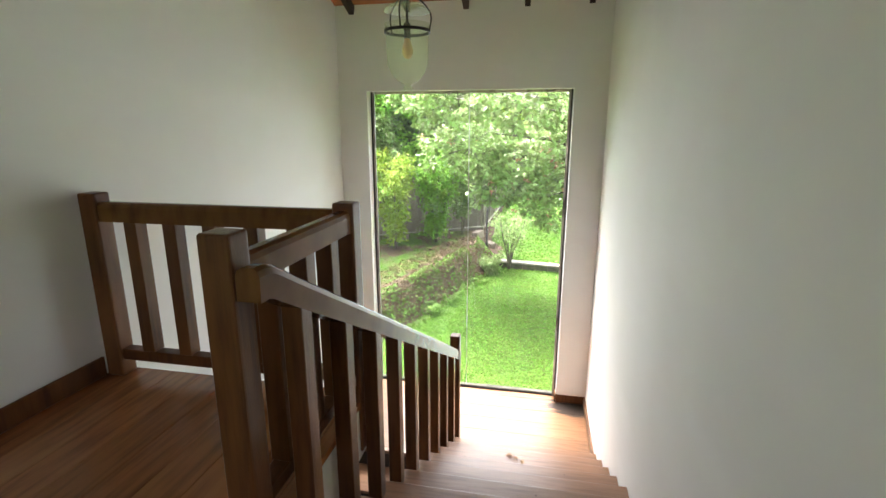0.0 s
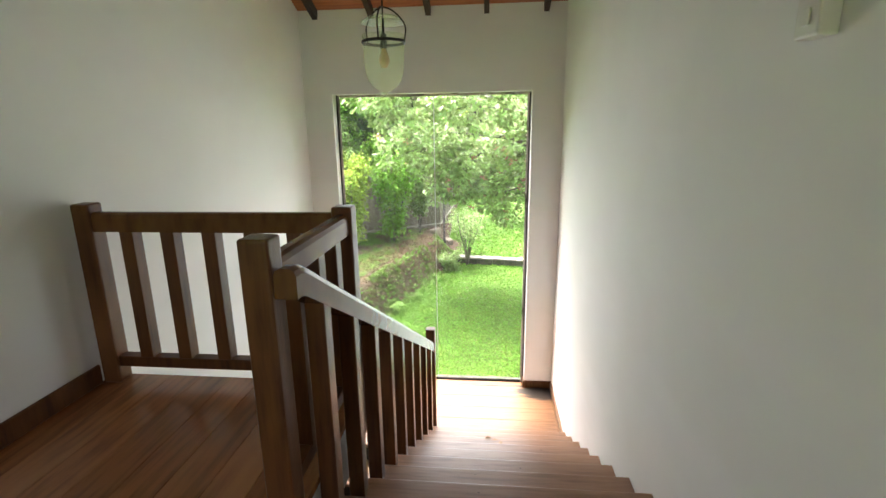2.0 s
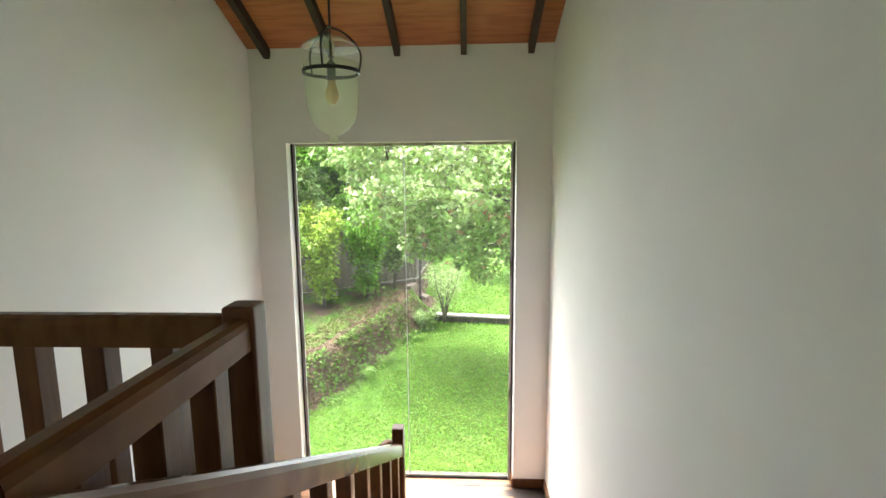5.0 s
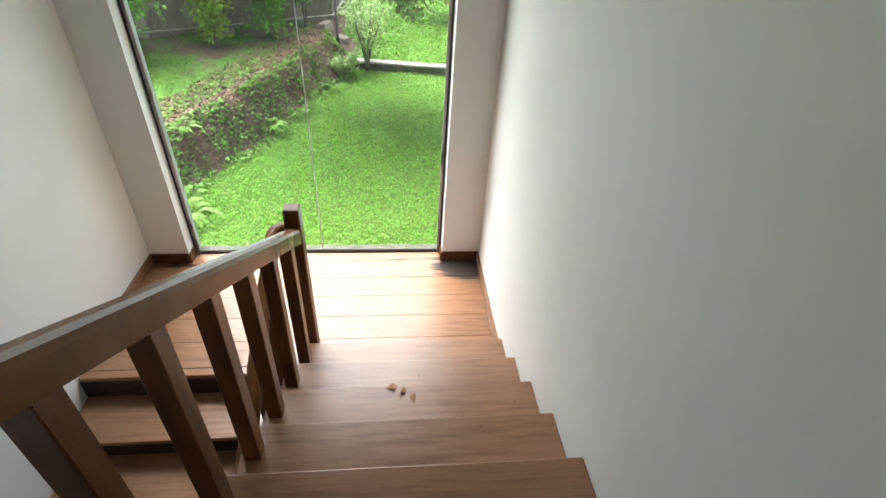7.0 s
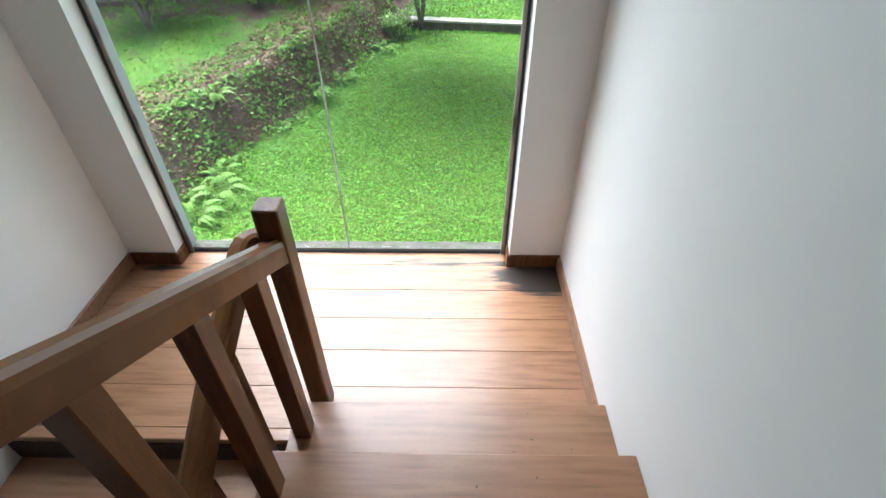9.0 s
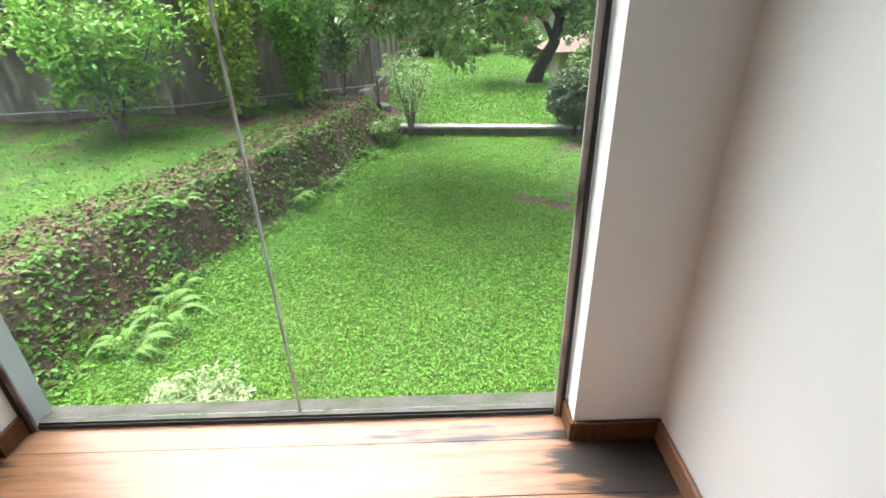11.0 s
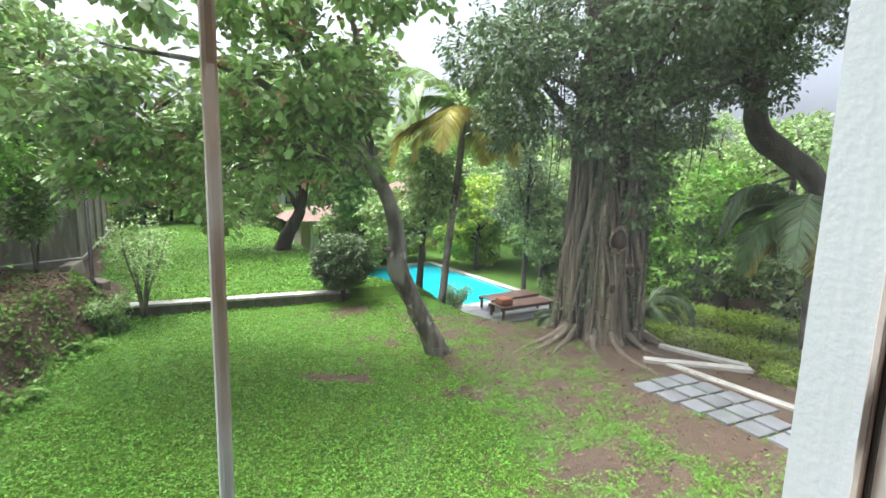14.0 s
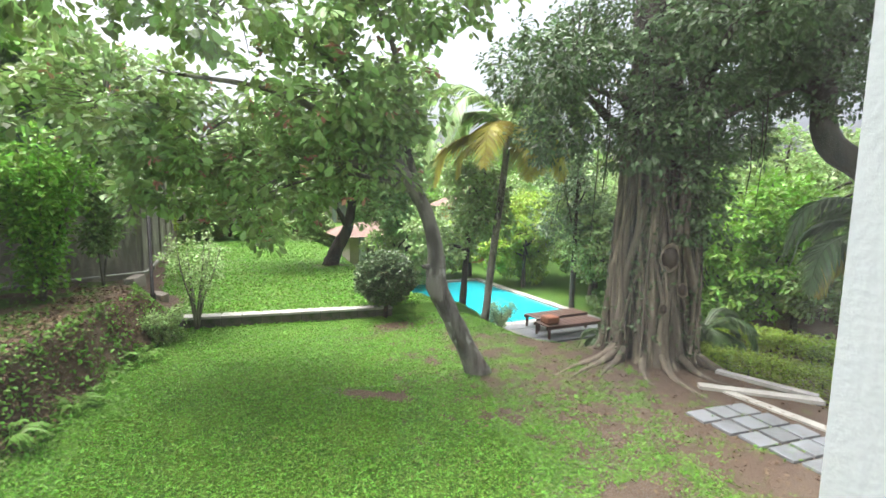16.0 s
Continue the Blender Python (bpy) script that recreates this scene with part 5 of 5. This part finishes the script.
def hedge(label, x0, y0, x1, y1, w, h, seed, m=LEAF_LIME):
    L = math.hypot(x1 - x0, y1 - y0)
    z = min(ground_z(x0, y0), ground_z(x1, y1))
    t = thing("clipped_hedge", label, "hedge", (x0, y0, z))
    t.rotation_euler = (0, 0, math.atan2(y1 - y0, x1 - x0))
    rs = np.random.RandomState(seed)
    n = int(L * 2600)
    p = np.stack([rs.uniform(0, L, n), rs.uniform(-w / 2, w / 2, n), h * rs.uniform(0, 1, n) ** 0.5], axis=1)
    p += rs.normal(size=p.shape) * 0.03
    c = new("leaves", leaf_mesh("leaves", p, 0.06, m, seed, 0.5, 0.0))
    c.parent = t
    for i in range(int(L / 0.4)):
        part("stem", tube([(0.2 + i * 0.4, 0, -0.1), (0.22 + i * 0.4, 0.03, h * 0.8)], [0.02, 0.01], 5), BARK_DARK, t)


hedge("low clipped green hedge below the ramp", 8.0, 7.4, 9.3, 3.0, 0.55, 0.8, 71)
hedge("low clipped green hedge farther down the slope", 10.2, 7.8, 11.6, 3.0, 0.6, 0.85, 72)
hedge("low clipped green hedge near the paving", 7.6, 3.7, 8.2, 1.4, 0.5, 0.65, 73)
bm = lathe([(0.0, 0.0), (0.22, 0.0), (0.30, 0.2), (0.26, 0.42), (0.2, 0.5), (0.17, 0.5), (0.2, 0.4), (0.0, 0.3)], 18)
ob = tagged(part("garden_pot", bm, CONCRETE), "grey round garden pot among the hedges", "pot")
ob.location = (9.3, 7.2, ground_z(9.3, 7.2))

# big dark tree beyond the paving, its limb reaching across
limb_tree("shade_tree", "large dark-limbed shade tree beyond the paving", (11.6, 4.0, -2.65), [(0, 0, -0.2), (0.0, 0.1, 1.6), (-0.2, 0.2, 3.0), (-0.83, 0.69, 4.2), (-1.62, 1.35, 5.0), (-1.72, 1.52, 6.0), (-1.45, 1.5, 7.1), (-1.1, 1.5, 8.4)], [0.34, 0.29, 0.26, 0.25, 0.24, 0.21, 0.17, 0.09],
          [(0.7, (-2.9, 1.9, 6.8), 0.12), (0.75, (0.2, 2.4, 6.8), 0.12), (0.8, (-2.4, 0.4, 7.6), 0.12), (0.62, (0.3, 2.0, 6.0), 0.1), (0.72, (-3.4, 2.4, 6.2), 0.07)],
          [(-1.4, 1.4, 8.2, 1.9, 1.8, 0.9), (-2.9, 2.0, 7.2, 1.3, 1.2, 0.6), (0.2, 2.6, 7.2, 1.5, 1.5, 0.7), (-2.4, 0.2, 7.8, 1.4, 1.3, 0.6), (-3.2, 2.3, 5.9, 0.9, 0.9, 0.35), (-0.9, 1.9, 6.6, 1.0, 1.0, 0.5), (-1.0, -0.6, 7.4, 1.6, 1.4, 0.8), (-2.2, 1.4, 5.9, 0.8, 0.8, 0.5)],
          900, 24, 0.16, 0.115, LEAF_DARK, BARK_DARK, 81, twigs=200)

# ---- woods round the garden ----
SPEC = [
    # x, y, height, spread, leaf, seed, low, leaf size
    (-7.6, 10.8, 5.8, 2.1, LEAF_BRIGHT, 101, 0.36, 0.14), (-5.7, 12.3, 6.2, 2.1, LEAF_BRIGHT, 102, 0.36, 0.14), (-4.3, 14.0, 5.8, 2.0, LEAF, 103, 0.36, 0.14),
    (-9.8, 10.4, 5.4, 2.1, LEAF, 104, 0.36, 0.15), (-6.6, 11.6, 4.4, 1.7, LEAF, 105, 0.40, 0.13), (-5.0, 13.2, 4.6, 1.7, LEAF_DARK, 106, 0.40, 0.13), (-8.6, 11.8, 7.0, 2.2, LEAF_BRIGHT, 154, 0.4, 0.15), (-3.6, 15.6, 5.0, 1.7, LEAF, 155, 0.38, 0.14), (9.9, 12.6, 5.6, 2.0, LEAF_DARK, 156, 0.42, 0.11),
    (-3.9, 17.5, 6.2, 2.4, LEAF, 107, 0.25, 0.18), (-4.6, 22.0, 7.0, 2.8, LEAF_BRIGHT, 108, 0.25, 0.2), (-8.0, 17.0, 7.5, 3.0, LEAF, 109, 0.2, 0.2),
    (-0.2, 30.0, 7.5, 3.0, LEAF, 110, 0.35, 0.22), (3.6, 31.0, 8.5, 3.4, LEAF_BRIGHT, 111, 0.3, 0.24), (8.0, 30.0, 9.0, 3.8, LEAF, 112, 0.2, 0.24), (-4.0, 29.0, 8.0, 3.2, LEAF_LIME, 113, 0.25, 0.22),
    (4.85, 11.1, 3.5, 1.6, LEAF, 114, 0.32, 0.12), (6.4, 20.5, 5.0, 2.2, LEAF, 115, 0.25, 0.18), (9.8, 19.6, 4.2, 2.2, LEAF_LIME, 116, 0.15, 0.18), (12.4, 18.0, 5.2, 2.6, LEAF_LIME, 117, 0.15, 0.18),
    (11.6, 13.6, 4.4, 2.0, LEAF, 118, 0.2, 0.17), (13.6, 10.6, 4.6, 2.2, LEAF_BRIGHT, 119, 0.15, 0.17), (13.4, 15.2, 6.2, 2.6, LEAF, 120, 0.15, 0.19), (16.5, 12.6, 7.0, 3.0, LEAF_BRIGHT, 121, 0.15, 0.2),
    (13.2, 7.4, 4.2, 2.3, LEAF_BRIGHT, 122, 0.03, 0.17), (11.6, 9.2, 3.0, 1.8, LEAF_BRIGHT, 140, 0.03, 0.15), (12.4, 5.4, 2.6, 1.8, LEAF, 141, 0.03, 0.15), (13.2, 2.6, 3.0, 1.9, LEAF_BRIGHT, 142, 0.03, 0.16), (11.2, 12.0, 3.2, 1.8, LEAF, 143, 0.03, 0.15), (10.6, 16.5, 3.0, 1.7, LEAF_LIME, 144, 0.03, 0.16), (8.2, 20.5, 3.4, 1.9, LEAF_LIME, 145, 0.03, 0.16), (-1.4, 28.2, 2.6, 1.7, LEAF, 146, 0.03, 0.18), (1.4, 28.8, 2.4, 1.8, LEAF_BRIGHT, 147, 0.03, 0.18), (4.4, 27.0, 2.8, 1.8, LEAF, 148, 0.03, 0.18), (-3.6, 25.2, 3.0, 1.6, LEAF_LIME, 149, 0.03, 0.18), (6.2, 18.6, 3.2, 1.6, LEAF, 150, 0.05, 0.16), (16.0, 9.6, 4.2, 2.4, LEAF, 151, 0.02, 0.18), (17.0, 5.6, 4.0, 2.4, LEAF_BRIGHT, 152, 0.02, 0.18), (15.4, 16.5, 4.4, 2.6, LEAF_BRIGHT, 153, 0.02, 0.19), (17.5, 7.8, 6.2, 2.8, LEAF, 123, 0.15, 0.2), (15.2, 4.0, 4.4, 2.2, LEAF, 124, 0.15, 0.18), (18.5, 3.0, 6.2, 2.8, LEAF_BRIGHT, 125, 0.15, 0.2), (14.8, 0.2, 5.0, 2.4, LEAF_DARK, 126, 0.15, 0.18),
    (12.6, 22.5, 8.5, 3.4, LEAF, 127, 0.2, 0.22), (17.5, 19.0, 9.0, 3.6, LEAF, 128, 0.15, 0.22), (22.0, 13.0, 9.5, 4.0, LEAF, 129, 0.15, 0.24), (23.0, 6.0, 9.0, 4.0, LEAF_BRIGHT, 130, 0.15, 0.24), (21.5, -1.0, 8.5, 3.6, LEAF, 131, 0.15, 0.24),
    (16.0, 28.0, 10.0, 4.2, LEAF_BRIGHT, 132, 0.15, 0.26), (25.0, 22.0, 11.0, 4.6, LEAF, 133, 0.15, 0.28), (-12.0, 14.0, 7.0, 3.0, LEAF, 134, 0.2, 0.2), (-14.0, 10.0, 6.5, 2.8, LEAF_BRIGHT, 135, 0.2, 0.2), (11.0, 36.0, 11.0, 4.6, LEAF, 136, 0.2, 0.28), (-9.0, 26.0, 9.0, 3.8, LEAF, 137, 0.2, 0.24), (0.8, 38.0, 11.0, 5.0, LEAF, 138, 0.2, 0.3), (-6.0, 38.0, 10.0, 4.6, LEAF_BRIGHT, 139, 0.2, 0.3),
]
NAMES = {"green_leaf": "leafy mid-green garden tree", "bright_green_leaf": "leafy bright green garden tree", "lime_leaf": "yellow-green leafy garden tree", "dark_green_leaf": "dense dark green garden tree"}
for x, y, h, s, lm, seed, low, ls in SPEC:
    if math.hypot(x, y) > 20:
        h, s = h * 0.72, s * 0.85
    near = math.hypot(x, y) < 16
    place = "behind the boundary wall" if x < -2.5 else "in the far garden" if not near else "by the slope"
    auto_tree("garden_tree", NAMES[lm.name] + " " + place, x, y, h, s, lm, BARK_DARK, seed, clumps=760 if x < -2.5 and near else 420 if near else 330, per=20, size=ls, clump_r=0.075 * s, low=low, trunk_r=0.10 if h < 6 else 0.18)
rs = np.random.RandomState(77)
far = []
for a in np.linspace(-1.25, 1.75, 64):
    d = rs.uniform(46, 62)
    far.append((math.sin(a) * d, math.cos(a) * d, rs.uniform(-1, 2), rs.uniform(4, 6.5), rs.uniform(3, 5), rs.uniform(3, 5)))
tagged(new("far_woods", leaf_mesh("far_woods", foliage(far, 7000, 9, 0.6, 78, 0.6), 0.75, LEAF, 78, 0.7)), "distant green woodland around the garden", "woods", kind="stuff")

# ---- houses in the distance ----


def house(name, label, x, y, w, d, h, wallmat, doors):
    z = ground_z(x, y) - 0.3
    t = thing(name, label, "house", (x, y, z), kind="structure")
    part("wall", box(-w / 2, w / 2, -d / 2, d / 2, 0, h), wallmat, t)
    bm = bmesh.new()
    o_ = 0.7
    lo = [bm.verts.new(p) for p in ((-w / 2 - o_, -d / 2 - o_, h), (w / 2 + o_, -d / 2 - o_, h), (w / 2 + o_, d / 2 + o_, h), (-w / 2 - o_, d / 2 + o_, h))]
    hi = [bm.verts.new(p) for p in ((-w / 2 + 1.2, 0, h + d * 0.33), (w / 2 - 1.2, 0, h + d * 0.33))]
    for f in ((lo[0], lo[1], hi[1], hi[0]), (lo[2], lo[3], hi[0], hi[1]), (lo[1], lo[2], hi[1]), (lo[3], lo[0], hi[0]), (lo[3], lo[2], lo[1], lo[0])):
        bm.faces.new(f)
    bmesh.ops.recalc_face_normals(bm, faces=bm.faces)
    part("roof", bm, ROOF, t)
    for i in range(doors):
        xx = -w / 2 + (i + 0.5) * w / doors
        part("column", box(xx - 0.14, xx + 0.14, -d / 2 - 0.5, -d / 2 - 0.22, 0, h - 0.001, 0.02), PLASTER_OUT, t)
        win = part("window", box(xx + 0.35, xx + 1.25, -d / 2 - 0.05, -d / 2 - 0.001, 0.5, 2.1), DARKWOOD, t)
        part("pane", box(xx + 0.42, xx + 1.18, -d / 2 - 0.06, -d / 2 - 0.051, 0.6, 2.0), METAL, win)


house("garden_house", "low cream house with a terracotta roof beyond the lawn", 2.0, 44.0, 15, 6, 2.6, FARWALL, 6)
house("pool_pavilion", "small white and brown pavilion beside the lawn", 6.6, 24.5, 3.2, 2.4, 2.0, FARWALL, 3)
house("neighbour_house", "ochre walled house among the trees", 14.5, 25.5, 5.0, 4.0, 3.4, ORANGEWALL, 3)
